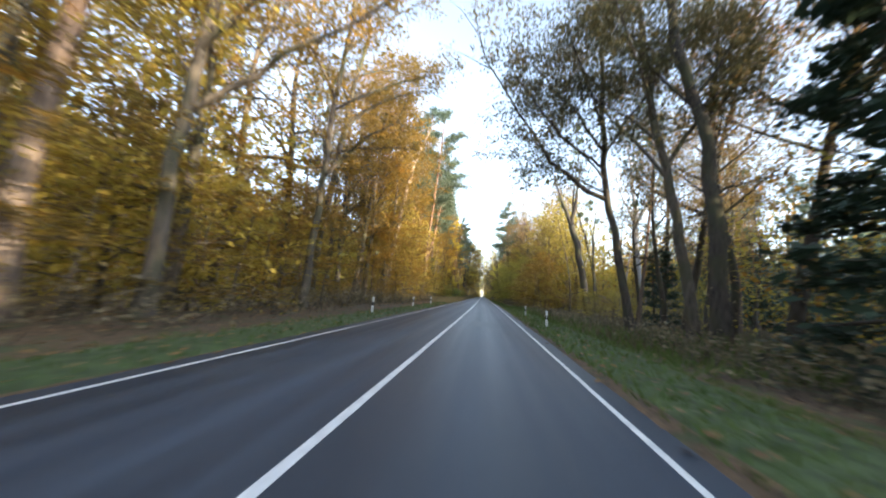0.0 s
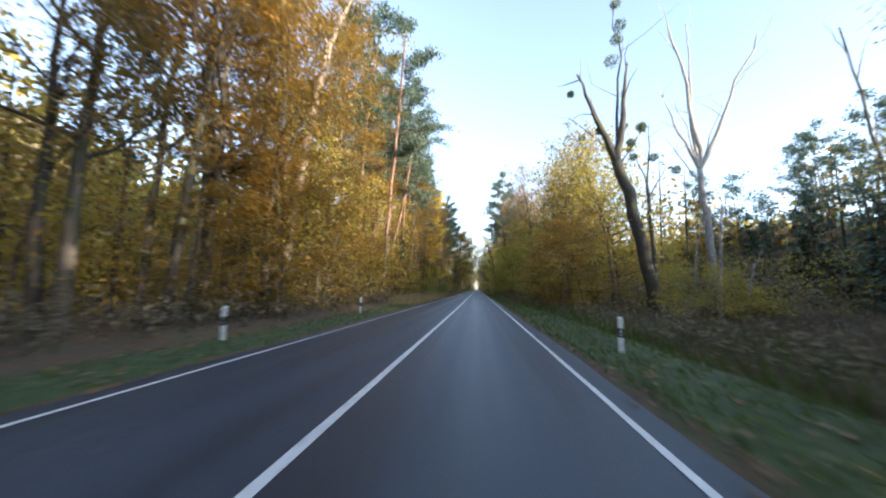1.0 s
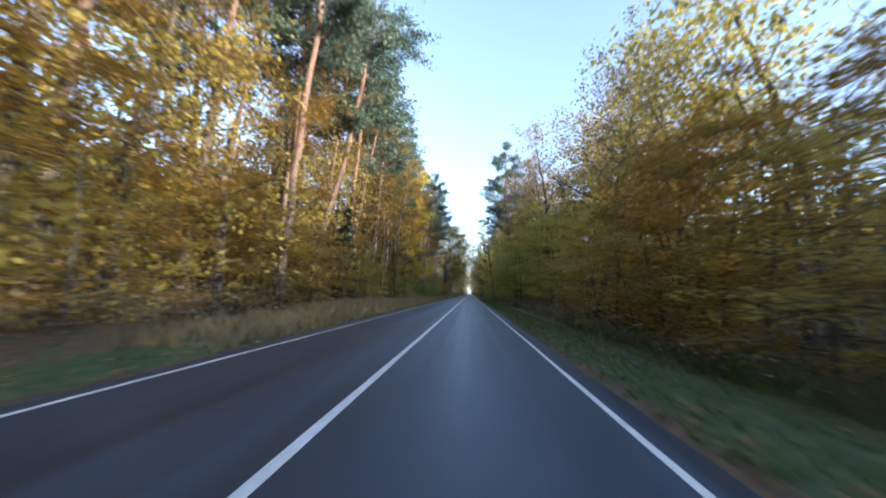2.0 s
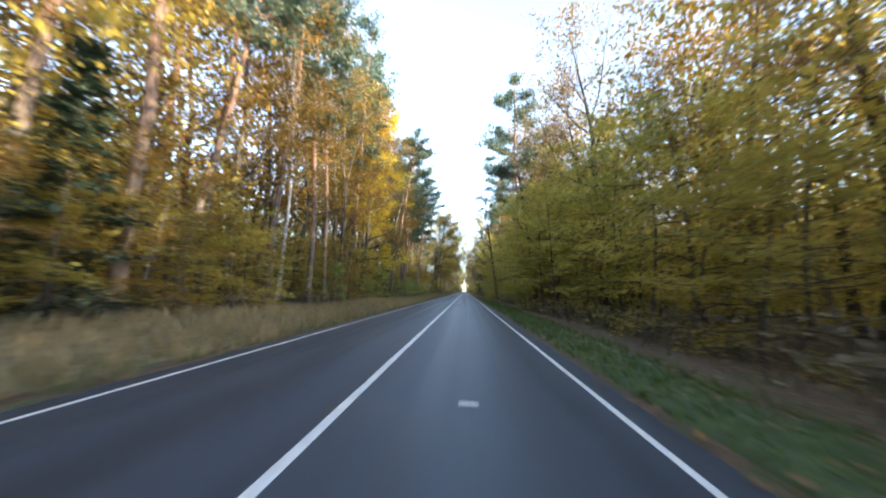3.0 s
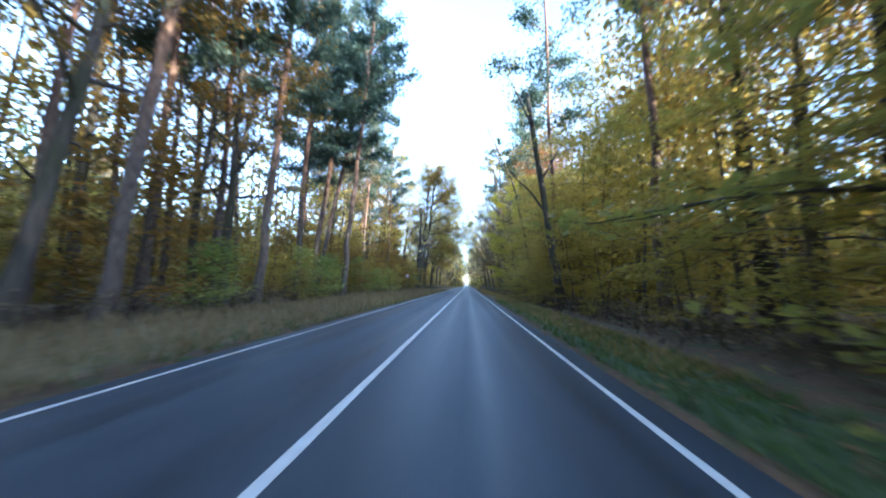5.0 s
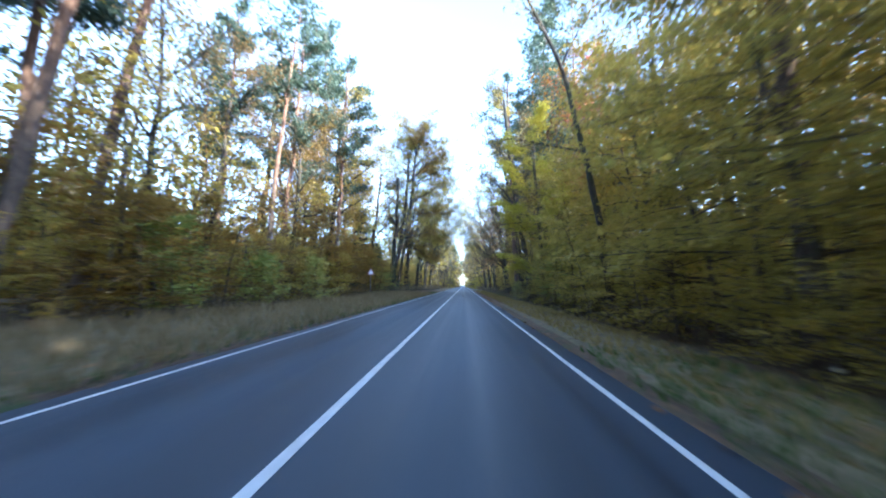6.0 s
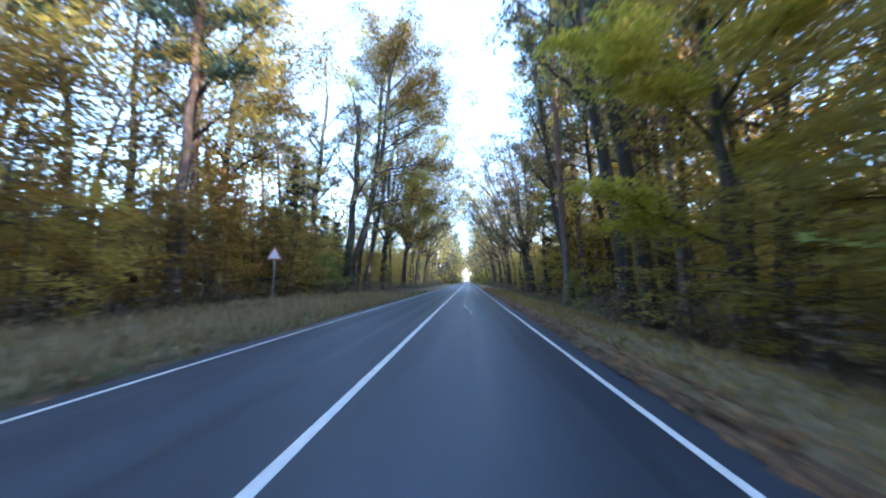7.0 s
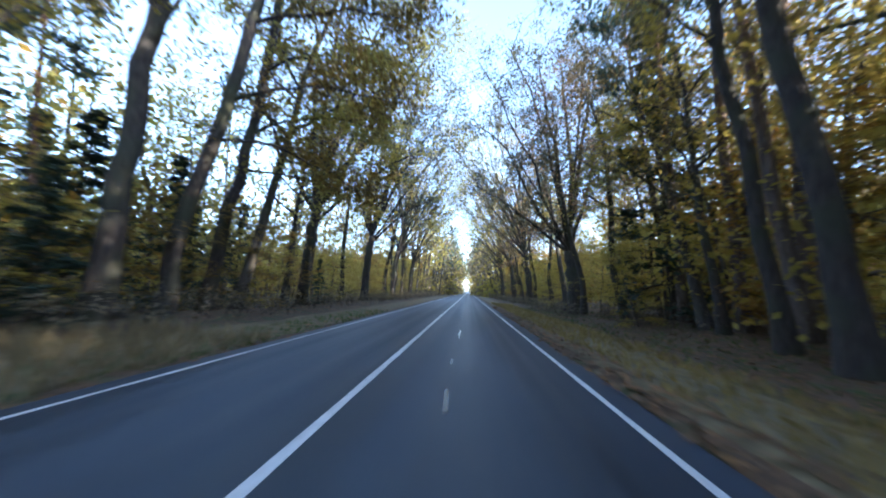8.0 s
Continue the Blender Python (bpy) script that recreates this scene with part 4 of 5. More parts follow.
# left side
for k, x, y, sc in (("beech0", -13.6, 33.8, 1.3), ("beech1", -13.4, 39.5, 1.3), ("beech2", -13.8, 48.5, 1.2), ("pine1", -13.4, 55.5, 1.25), ("pine3", -13.0, 61.0, 1.3), ("pine0", -15.5, 64.5, 1.3), ("spruce0", -11.2, 77.5, 0.62),
                    ("olive0", -11.2, 99.5, 0.6), ("olive1", -10.9, 103.4, 0.62), ("olive0", -11.3, 107.0, 0.66), ("olive2", -11.6, 110.6, 0.6)):
    plant(k, x, y, x * 91 % 360, sc, (3, 0))
stand(-1, 3, 64, 8.8, 10.8, 3.0, YOUNG[1:] + OLIVE[:1], 0.85, 1.1)
stand(-1, 5, 64, 10.5, 13.5, 2.8, ["backyoung", "backyoung", "backolive"], 0.8, 1.1)
stand(-1, 3, 64, 11, 15, 5.0, BEECH + OAK[:1], lean=3)
stand(-1, 3, 64, 15, 24, 4.8, BACK)
stand(-1, 37, 53, 12.8, 15, 3.6, BEECH, 1.0, 1.2, lean=4)
stand(-1, 65, 87, 10.2, 11.4, 2.3, YOUNG[:3] + OLIVE[:1], 0.7, 0.95)
stand(-1, 66, 108, 11, 13.5, 3.2, YOUNG[:2] + OLIVE[:2], 0.8, 1.0)
stand(-1, 66, 140, 12, 17, 4.4, PINE + BEECH[:1], lean=3)
stand(-1, 66, 118, 14, 18, 3.4, ["backolive", "backgold", "backyoung"])
stand(-1, 66, 150, 17, 26, 5.0, BACK + ["backpine"])
stand(-1, 112, 140, 12.5, 16, 5.0, YOUNG, 0.5, 0.7)
stand(-1, 114, 142, 12, 21, 3.0, PINE + ["backpine"], lean=3)
stand(-1, 102, 136, 11.5, 15.5, 3.4, BEECH + ["backgold", "backyoung"], 0.75, 1.0, lean=3)
stand(-1, 136, 190, 10.3, 12.6, 1.9, OLIVE[:2] + YOUNG[:2], 0.5, 0.72)
stand(-1, 149, 188, 11.9, 13.6, 1.6, YOUNG[1:] + OLIVE[:1], 0.72, 0.98)
stand(-1, 150, 190, 14, 20, 5.0, PINE + OAK, lean=2)
stand(-1, 150, 190, 20, 30, 4.0, ["backpine", "backgold"])
stand(-1, 138, 192, 14, 23, 2.0, ["backyoung", "backolive", "backyoung"], 0.65, 0.95)
stand(-1, 182, 275, 10.4, 13.0, 4.0, OLIVE + YOUNG[:2], 0.65, 0.95)
stand(-1, 203, 275, 10.5, 14, 9.0, OAK + BEECH[:1], lean=5)
stand(-1, 190, 275, 16, 28, 5.5, BACK)
stand(-1, 186, 216, 13, 22, 3.2, ["backpine", "pine2", "spruce0"], 0.8, 1.0)
stand(-1, 70, 101, 13.5, 18, 3.0, BEECH + ["backgold"], 0.9, 1.1, lean=3)
# right side
stand(1, 82, 104, 12.5, 15.5, 3.6, GREEN + OLIVE[2:3], 0.95, 1.15)
stand(1, 100, 132, 12, 15, 4.4, GREEN + OAK[:1], 1.1, 1.35)
stand(1, 104, 128, 10.5, 14, 3.0, GREEN + OLIVE[2:3], 1.15, 1.4)
stand(1, 148, 202, 15, 20, 5.0, ["backolive", "backgold"], 1.1, 1.35)
plant("spruce1", 11.9, 9.6, 10, 1.0, (-2, 0))
plant("spruce1", 14.2, 11.6, 50, 1.0, (-2, 0))
stand(1, 8, 24, 13.5, 20, 3.4, OAK + ["olive1", "spruce0", "spruce1"])
plant("spruce1", 11.6, 7.4, 100, 1.05, (-2, 0))
stand(1, 20, 52, 46, 60, 1.5, ["backpine", "pine1", "spruce1"], 0.62, 0.8)
stand(1, 52, 92, 37, 54, 1.3, ["backpine", "backpine", "pine1", "spruce1"], 0.62, 0.85)
stand(1, 48, 66, 8.6, 9.8, 2.4, YOUNG[1:] + OLIVE[:1], 0.85, 1.05)
stand(1, 56, 66, 10, 12.5, 2.2, ["backyoung", "young3", "backyoung"], 0.9, 1.15)
stand(1, 66, 84, 9.0, 11.2, 3.1, OLIVE, 0.9, 1.25)
stand(1, 84, 101, 9.8, 11.6, 2.9, GREEN + OLIVE[:1], 0.8, 1.0)
stand(1, 100, 136, 9.0, 10.6, 2.7, GREEN[:2] + OLIVE[:3], 0.8, 1.0)
stand(1, 136, 150, 8.6, 10.2, 2.7, OLIVE, 0.9, 1.15)
stand(1, 104, 170, 11.5, 13.5, 6.0, ["backolive"], 0.72, 0.95)
stand(1, 72, 100, 15, 19, 7.0, OAK[:2], 0.68, 0.8)
# Tall inner rows added to keep low sun off the opposite forest edge.
stand(1, 86, 104, 16, 28, 3.6, BACK, 1.0, 1.2)
stand(1, 104, 190, 13, 18, 6.0, OAK[:2] + ["backpine", "backolive"])
stand(1, 62, 150, 15, 23, 4.0, ["backgold", "backolive", "backolive"], 1.1, 1.35)
stand(1, 150, 190, 18, 28, 5.0, BACK + ["backolive"])
stand(1, 150, 172, 9.4, 10.8, 3.0, OLIVE, 0.9, 1.15)
stand(1, 161, 172, 8.0, 9.2, 2.0, OLIVE[:3], 0.75, 0.95)
stand(1, 177, 206, 12.4, 16.5, 1.7, PINE + OAK[:2], lean=3)
stand(1, 178, 212, 13.5, 19, 3.1, OLIVE[2:], 1.2, 1.5)
stand(1, 180, 208, 14, 19, 3.0, ["backolive", "backyoung"], 0.8, 1.0)
stand(1, 206, 275, 12, 16, 3.4, OLIVE[:2] + ["backolive", "backyoung"], 0.9, 1.2)
stand(1, 200, 275, 10.5, 13, 5.0, OAK[1:] + OLIVE[:1], lean=4)
stand(1, 190, 275, 16, 28, 4.0, BACK)
stand(1, 139, 160, 7.5, 8.4, 2.4, OLIVE[:2], 0.62, 0.82)
stand(1, 138, 174, 10.5, 14, 2.6, OLIVE[2:], 1.25, 1.55)
for i in range(16):
    y = rnd.uniform(24, 42)
    x = 1.15 * (y - 22.6) + rnd.uniform(4, 12)
    if x > 13:
        plant(rnd.choice(("backpine", "spruce0", "oak0", "backolive", "oak2")), x, y, rnd.uniform(0, 360), rnd.uniform(0.7, 1.0))
plant("oak1", 13.2, 78.0, 30, 1.12, (-1, 0))
plant("oak2", 18.4, 83.0, 80, 1.35)
plant("oak1", 11.8, 63.0, 140, 0.72, (-1, 0), label="slender oak with reddish autumn leaves over the hedge")
special("oak_tree", "red-leaved oak standing behind the hornbeams", 15.0, 167.5, BARK_OAK, [(-0.3, 0, 6), (-0.7, 0, 12), (-1.0, 0, 19)], 0.26,
        [(0.5, (-3.5, 0.5, 3.0), 0.2, 0.10), (0.58, (3.4, 1, 4), 0.1, 0.10), (0.66, (-3.4, -1, 4), 0.15, 0.10), (0.74, (1, 3, 4), 0.1, 0.09), (0.82, (-2.5, 2, 4.5), 0.1, 0.09), (0.9, (2, -2, 4.5), 0.05, 0.08), (1.0, (-0.5, 0.5, 4), 0, 0.08)],
        LEAF_RED, 24, 0.19, (0.42, 0.42, 0.34), seed=266, sub=8)
plant("oak1", 13.8, 24.0, 40, 0.9, (-2, 0))
plant("spruce0", 12.0, 116.0, 0, 0.8, (-1, 0), tall=1.7)
plant("spruce1", 18.6, 109.5, 0, 1.3)
plant("spruce1", 14.0, 205.0, 70, 1.15, (-1, 0))
for k, x, y, sc in (("spruce1", -15.2, 191.5, 0.75), ("pine0", -14.6, 194.5, 0.62), ("olive3", -14.0, 188.2, 1.15), ("spruce0", -17.5, 196.0, 1.0), ("pine2", -16.5, 189.0, 0.7), ("backolive", -18.0, 192.5, 1.0)):
    plant(k, x, y, y * 37 % 360, sc)
plant("spruce0", -9.4, 190.6, 0, 0.5)
plant("spruce0", -10.2, 209.0, 50, 0.4)
# roadside shrubs and saplings
for k, x, y, sc in (("shrub0", -9.2, 139.5, 1.25), ("shrub1", -9.8, 137.6, 1.1), ("shrub1", -10.4, 151, 1.1), ("shrub0", -9.8, 156, 0.9), ("shrub1", -9.6, 163, 0.9), ("shrub2", -10.2, 170, 1.0),
                    ("shrub0", -10.0, 187.0, 1.0), ("sapling0", -9.4, 96.0, 1.2), ("sapling0", -10.2, 112.6, 1.3), ("sapling0", -9.9, 115.4, 1.1), ("sapling0", -9.4, 110.0, 1.0), ("shrub0", -9.2, 128.0, 0.9),
                    ("shrub1", -9.4, 106.0, 0.7), ("sapling0", -9.0, 119.5, 0.8), ("sapling0", 8.0, 164.0, 1.1), ("sapling0", 8.2, 109.0, 0.8), ("shrub2", 8.2, 56.0, 0.8), ("shrub2", 9.0, 50.5, 0.7), ("shrub2", 13.5, 46.5, 0.9),
                    ("shrub2", 16.0, 48.5, 0.9), ("shrub2", 18.5, 50.0, 1.0), ("shrub2", 21.0, 51.0, 0.9), ("shrub1", 8.6, 184.0, 0.6), ("shrub0", 9.2, 60.0, 0.8)):
    plant(k, x, y, x * 77 % 360, sc)
plant("shrub2", 23.5, 55.5, 30, 1.9, label="broad rounded olive bush in the clearing", tall=0.42)
plant("shrub2", 26.5, 57.0, 130, 1.5, label="broad rounded olive bush in the clearing", tall=0.42)
for k, (tree, used) in list(PROTO.items()):
    if not used:
        for o in (*tree.children_recursive, tree):
            bpy.data.objects.remove(o)


# ---------------------------------------------------------------- far woods, joined
def far_woods(seed, spots, label, leaves=(LEAF_OLIVE, LEAF_GOLD, NEEDLE_PINE), arch=0.0):
    """Trees too deep in the forest or too far down the road to tell apart, and unseen ones behind."""
    rs = np.random.RandomState(seed)
    wood, quads = Shape(), [[], [], []]
    for x, y, dense in spots:
        z0, h = ground_z(x, y), rs.uniform(15, 25)
        lean = rs.normal(size=2) * 0.6
        lean[0] -= math.copysign(arch, x)
        wood.tube([(x, y, z0 - 0.2), (x + lean[0] * 0.5, y + lean[1] * 0.5, z0 + h * 0.5), (x + lean[0], y + lean[1], z0 + h)], [0.2, 0.15, 0.04], 5)
        kind = rs.choice([0, 1, 2], p=[0.4, 0.35, 0.25])
        n = int(60 * dense)
        c = rs.normal(size=(n, 3)) * np.array([1.7, 1.7, h * (0.10 if kind == 2 else 0.17)]) + np.array([x + lean[0], y + lean[1], z0 + h * (0.83 if kind == 2 else 0.68)])
        quads[kind].append(leaf_quads(rs, c, 1.0, 0.0))
        c = rs.normal(size=(int(70 * dense), 3)) * np.array([1.9, 1.9, 2.2]) + np.array([x, y, z0 + 2.8])
        quads[rs.randint(2)].append(leaf_quads(rs, c[c[:, 2] > z0], 1.0, 0.0))
    top = new("far_woods")
    part("trunk", wood.mesh("trunk", BARK_OAK), top)["kind"] = "stuff"
    for q, m in zip(quads, leaves):
        part("foliage", quads_mesh("foliage", np.concatenate(q), m), top)["kind"] = "stuff"
    tagged(top, label, "woods", kind="stuff")



def thicket(seed, side, boxes, label, leaves=(LEAF_OLIVE, LEAF_GOLD)):
    """The tangle of leaves behind the front trees: clouds of sprays thinned out by a coarse noise."""
    rs = np.random.RandomState(seed)
    quads = [[], []]
    for n, x0, x1, y0, y1, z0, z1, size in boxes:
        if size < 0.46:
            n, size = int(n * 1.9), size * 0.72
        p = np.stack([side * rs.uniform(x0, x1, n), rs.uniform(y0, y1, n), rs.uniform(z0, z1, n)], 1)
        if size < 1.6:
            p = p[[noise.noise(Vector(q) * 0.33) + 0.5 * noise.noise(Vector(q) * 0.9) > (0.06 if z0 > 5 else -0.1) for q in p]]
        hue = np.array([noise.noise(Vector(q) * 0.15 + Vector((9, 0, 0))) > 0.05 for q in p])
        for g in (0, 1):
            quads[g].append(leaf_quads(rs, p[hue == bool(g)], size, 0.0 if size > 1 else 0.12))
    top = stuff("thicket", None, label, "thicket")
    for q, m in zip(quads, leaves):
        part("foliage", quads_mesh("foliage", np.concatenate(q), m), top)["kind"] = "stuff"


def stuff(name, data, label, category):
    return tagged(new(name, data), label, category, kind="stuff")


thicket(311, -1, [(24000, 12.5, 26, 0, 66, 0.2, 9, 0.36), (9000, 14, 27, 0, 66, 9, 19, 0.3), (22000, 14, 28, 66, 135, 0.2, 9, 0.38), (8000, 15, 30, 70, 125, 8, 17, 0.3), (20000, 12.5, 27, 130, 200, 0.2, 7.5, 0.36), (16000, 12.5, 26, 190, 290, 0.2, 8.5, 0.4)], "golden and olive foliage filling the wood behind the first trees")
thicket(321, -1, [(9000, 15, 28, 184, 290, 7, 15, 0.5), (30000, 27, 46, -5, 290, 0, 10, 0.8), (26000, 27, 46, -5, 135, 8, 18, 0.7), (16000, 46, 62, -10, 300, 0, 13, 1.5), (5000, 12, 64, 288, 330, 0, 14, 2.0), (9000, 46, 62, -10, 140, 12, 22, 1.3), (6000, 15, 28, 100, 138, 7, 17, 0.4)], "deeper golden and olive foliage filling the wood")
thicket(312, 1, [(7000, 13, 26, -4, 24, 0.2, 8, 0.4), (9000, 14, 26, 62, 100, 0.2, 7, 0.4), (8000, 13, 26, 64, 104, 6, 14, 0.3), (22000, 13, 27, 78, 172, 8, 18, 0.3), (9000, 12, 26, 100, 125, 0.2, 9, 0.4), (3000, 14, 26, 100, 125, 8, 15, 0.4), (12000, 13, 26, 125, 190, 0.2, 8, 0.4), (3000, 14, 26, 125, 190, 8, 13, 0.4)], "olive foliage filling the wood behind the first trees")
# The last two boxes are unseen, added to hold back the low sun.
thicket(322, 1, [(9000, 13, 27, 178, 216, 7, 19, 0.42), (17000, 14.5, 27, 185, 290, 0.2, 8, 0.45), (6000, 16, 26, 190, 290, 8, 16, 0.45), (26000, 27, 46, 85, 290, 0, 11, 0.8), (14000, 27, 46, 85, 290, 10, 18, 0.8), (12000, 46, 62, 85, 300, 0, 14, 1.6), (5000, 12, 64, 288, 330, 0, 14, 2.0), (5000, 27, 46, -30, 20, 0, 12, 1.0), (5000, 40, 60, -40, 30, 0, 13, 1.6)], "deeper olive foliage filling the wood")
thicket(323, -1, [(14000, 15, 34, 176, 255, 1, 10, 0.36), (12000, 17, 34, 138, 178, 1, 8.5, 0.36)], "brown and olive scrub under the tall trees", (LEAF_OLIVE, LEAF_RUST))
thicket(313, 1, [(30000, 38, 58, 8, 92, -0.5, 8, 0.5), (9000, 40, 60, 8, 92, 7, 14, 0.5), (9000, 52, 75, 10, 95, -0.5, 13, 1.3)], "dark pine undergrowth behind the clearing", (NEEDLE_PINE, LEAF_BROWN))
thicket(324, 1, [(9000, 13, 34, 53, 64, -0.8, 2.6, 0.26), (6000, 17, 38, 58, 72, -0.8, 5.5, 0.34)], "brown and olive brush at the back of the clearing", (LEAF_BROWN, LEAF_OLIVE))

spots = random.Random(31)
far_woods(301, [(-spots.uniform(26, 62), -25 + i * 1.5, 1.0) for i in range(200)], "deep mixed autumn forest beyond the roadside trees")
far_woods(302, [(spots.uniform(28 if y > 78 or y < 20 else 48, 66), y, 1.0) for y in [-40 + i * 1.55 for i in range(200)]], "deep mixed autumn forest beyond the clearing")
far_woods(303, [(s * (6.9 - 1.4 * min(1, i / 60) + abs(spots.gauss(0, 5))), 275 + i * 1.3, 1.3) for i in range(150) for s in (-1, 1)], "autumn trees lining the far straight of the road", (LEAF_BROWN, LEAF_OLIVE, NEEDLE_PINE), 3.0)
# Unseen trees behind the start; the right-hand ones hold back the low sun.
far_woods(304, [(s * spots.uniform(9, 30) + (18 if s > 0 else 0), 6 * (s > 0) - spots.uniform(4, 60), 1.0) for i in range(90) for s in (-1, 1)], "unseen forest added behind, holding back the low sun")


def forest_belt(seed, line, top, leaf, label):
    """The closed foliage deep in the wood, where no gap is left: a lumpy hull with an uneven top along a line of (x, y)."""
    rows = 13
    sh = Shape()
    for x, y in line:
        h = top * (0.86 + 0.34 * noise.noise((x * 0.07, y * 0.07, seed)) + 0.22 * noise.noise((x * 0.31, y * 0.31, seed)))
        col = []
        for r in range(rows):
            z = -1.5 + (h + 1.5) * r / (rows - 1)
            push = 2.6 * noise.noise((x * 0.16, y * 0.16, z * 0.22 + seed)) + 1.3 * noise.noise((x * 0.6, y * 0.6, z * 0.7 + seed))
            col.append((x + math.copysign(2.5 * r / rows, x) + push, y + 0.6 * push, z + 0.5 * noise.noise((y * 0.9, z, seed))))
        sh.v.append(np.array(col))
    sh.f = [(i * rows + r, (i + 1) * rows + r, (i + 1) * rows + r + 1, i * rows + r + 1) for i in range(len(line) - 1) for r in range(rows - 1)]
    hull = np.concatenate(sh.v)
    rs = np.random.RandomState(seed)
    c = np.repeat(hull, 4, 0) + rs.normal(size=(len(hull) * 4, 3)) * (0.9, 0.9, 0.7)
    sprays = leaf_quads(rs, c[c[:, 2] > 0], 1.1, 0.0)
    sh.n = len(hull)
    sh.add(sprays.reshape(-1, 3), np.arange(len(sprays) * 4).reshape(-1, 4))
    stuff("far_woods", sh.mesh("far_woods", leaf, smooth=False), label, "woods")


def along(x, y0, y1, step=1.1):
    return [(x, y0 + step * i) for i in range(int((y1 - y0) / step))]


forest_belt(11, along(-50, -60, 140), 27, LEAF_BROWN, "closed brown and gold foliage deep in the wood")
forest_belt(19, along(-56, 134, 190), 20, LEAF_BROWN, "closed brown foliage deep in the wood")
forest_belt(17, along(-56, 188, 330), 12, LEAF_BROWN, "low closed foliage deep in the thinner wood")
forest_belt(23, along(64, -60, 112), 17, NEEDLE_PINE, "dark closed pine wood behind the clearing")
forest_belt(29, along(48, 84, 330), 16, LEAF_BROWN, "closed olive foliage deep in the wood")
# Out of view: added between the low sun and the road's start.
forest_belt(31, along(30, -60, 16), 13, LEAF_BROWN, "unseen closed foliage added beside the road behind")


# ---------------------------------------------------------------- grass, litter, undergrowth
def ground_points(rs, n, side, y0, y1, inner, outer):
    """Random places in a band beside the road; inner and outer are functions of y."""
    out = []
    for _ in range(n):
        y = rs.uniform(y0, y1)
        a, b = inner(y), outer(y)
        x = cx(y) + side * (a + (b - a) * rs.uniform(0, 1))
        out.append((x, y, ground_z(x, y)))
    return np.array(out)


def blades(rs, feet, low, high, width, lean):
    """Grass blades as narrow tapering leaves standing on their feet."""
    n = len(feet)
    az = rs.uniform(0, 6.283, n)
    w = np.stack([np.cos(az), np.sin(az), np.zeros(n)], 1) * (width * rs.uniform(0.6, 1.4, n))[:, None] / 2
    h = rs.uniform(low, high, n)
    top = feet + np.stack([rs.normal(size=n) * lean * h, rs.normal(size=n) * lean * h, h], 1)
    mid = (feet + top) / 2 + np.array([0, 0, 0.06]) * h[:, None]
    return np.stack([feet - w, feet + w, mid + w * 0.7, top], 1)


def build_grass():
    rs = np.random.RandomState(401)
    z = np.array([0, 0, 0.0])
    dry = ground_points(rs, 26000, -1, 52, 192, lambda y: 3.75, lambda y: verge_out(-1, y) + 0.6)
    stuff("grass", quads_mesh("grass", blades(rs, dry + z, 0.18, 0.55, 0.05, 0.35), GRASS_DRY), "tall pale dry grass along the verge", "grass")
    short = ground_points(rs, 12000, -1, 0, 205, lambda y: 3.66, lambda y: 5.6)
    stuff("grass", quads_mesh("grass", blades(rs, short + z, 0.06, 0.20, 0.04, 0.5), GRASS_GREEN), "short green grass at the road edge", "grass")
    green = ground_points(rs, 20000, 1, 0, 145, lambda y: 3.72, lambda y: verge_out(1, y) + 0.1)
    stuff("grass", quads_mesh("grass", blades(rs, green + z, 0.07, 0.22, 0.045, 0.5), GRASS_GREEN), "short green verge grass", "grass")
    tan = ground_points(rs, 15000, 1, 120, 225, lambda y: 4.2, lambda y: turf_out(1, y) + 0.2)
    stuff("grass", quads_mesh("grass", blades(rs, tan + z, 0.06, 0.24, 0.05, 0.5), GRASS_TAN), "short yellowed verge grass", "grass")
    thin = ground_points(rs, 2200, 1, 172, 220, lambda y: 6.0, lambda y: 13.0)
    stuff("grass", quads_mesh("grass", blades(rs, thin + z, 0.05, 0.20, 0.05, 0.6), GRASS_GREEN), "thin green grass on the leaf-strewn bank", "grass")


def build_litter():
    rs = np.random.RandomState(402)
    for side, outer in ((-1, 15), (1, 15)):
        p = np.concatenate([ground_points(rs, 9000, side, 0, 215, lambda y: verge_out(side, y) - 0.8, lambda y: outer),
                            ground_points(rs, 2500, side, 0, 215, lambda y: 3.4, lambda y: 5.5) + np.array([0, 0, 0.05])])
        if side > 0:
            p = np.concatenate([p, ground_points(rs, 7000, 1, 170, 215, lambda y: 5.6, lambda y: 13.5), ground_points(rs, 2500, 1, 160, 215, lambda y: 3.5, lambda y: 4.4) + np.array([0, 0, 0.03])])
        p[:, 2] += 0.03
        stuff("fallen_leaves", quads_mesh("fallen_leaves", leaf_quads(rs, p, 0.13, 1.5, 0.7), LEAF_LITTER), "scattered brown and yellow fallen leaves", "fallen leaves")


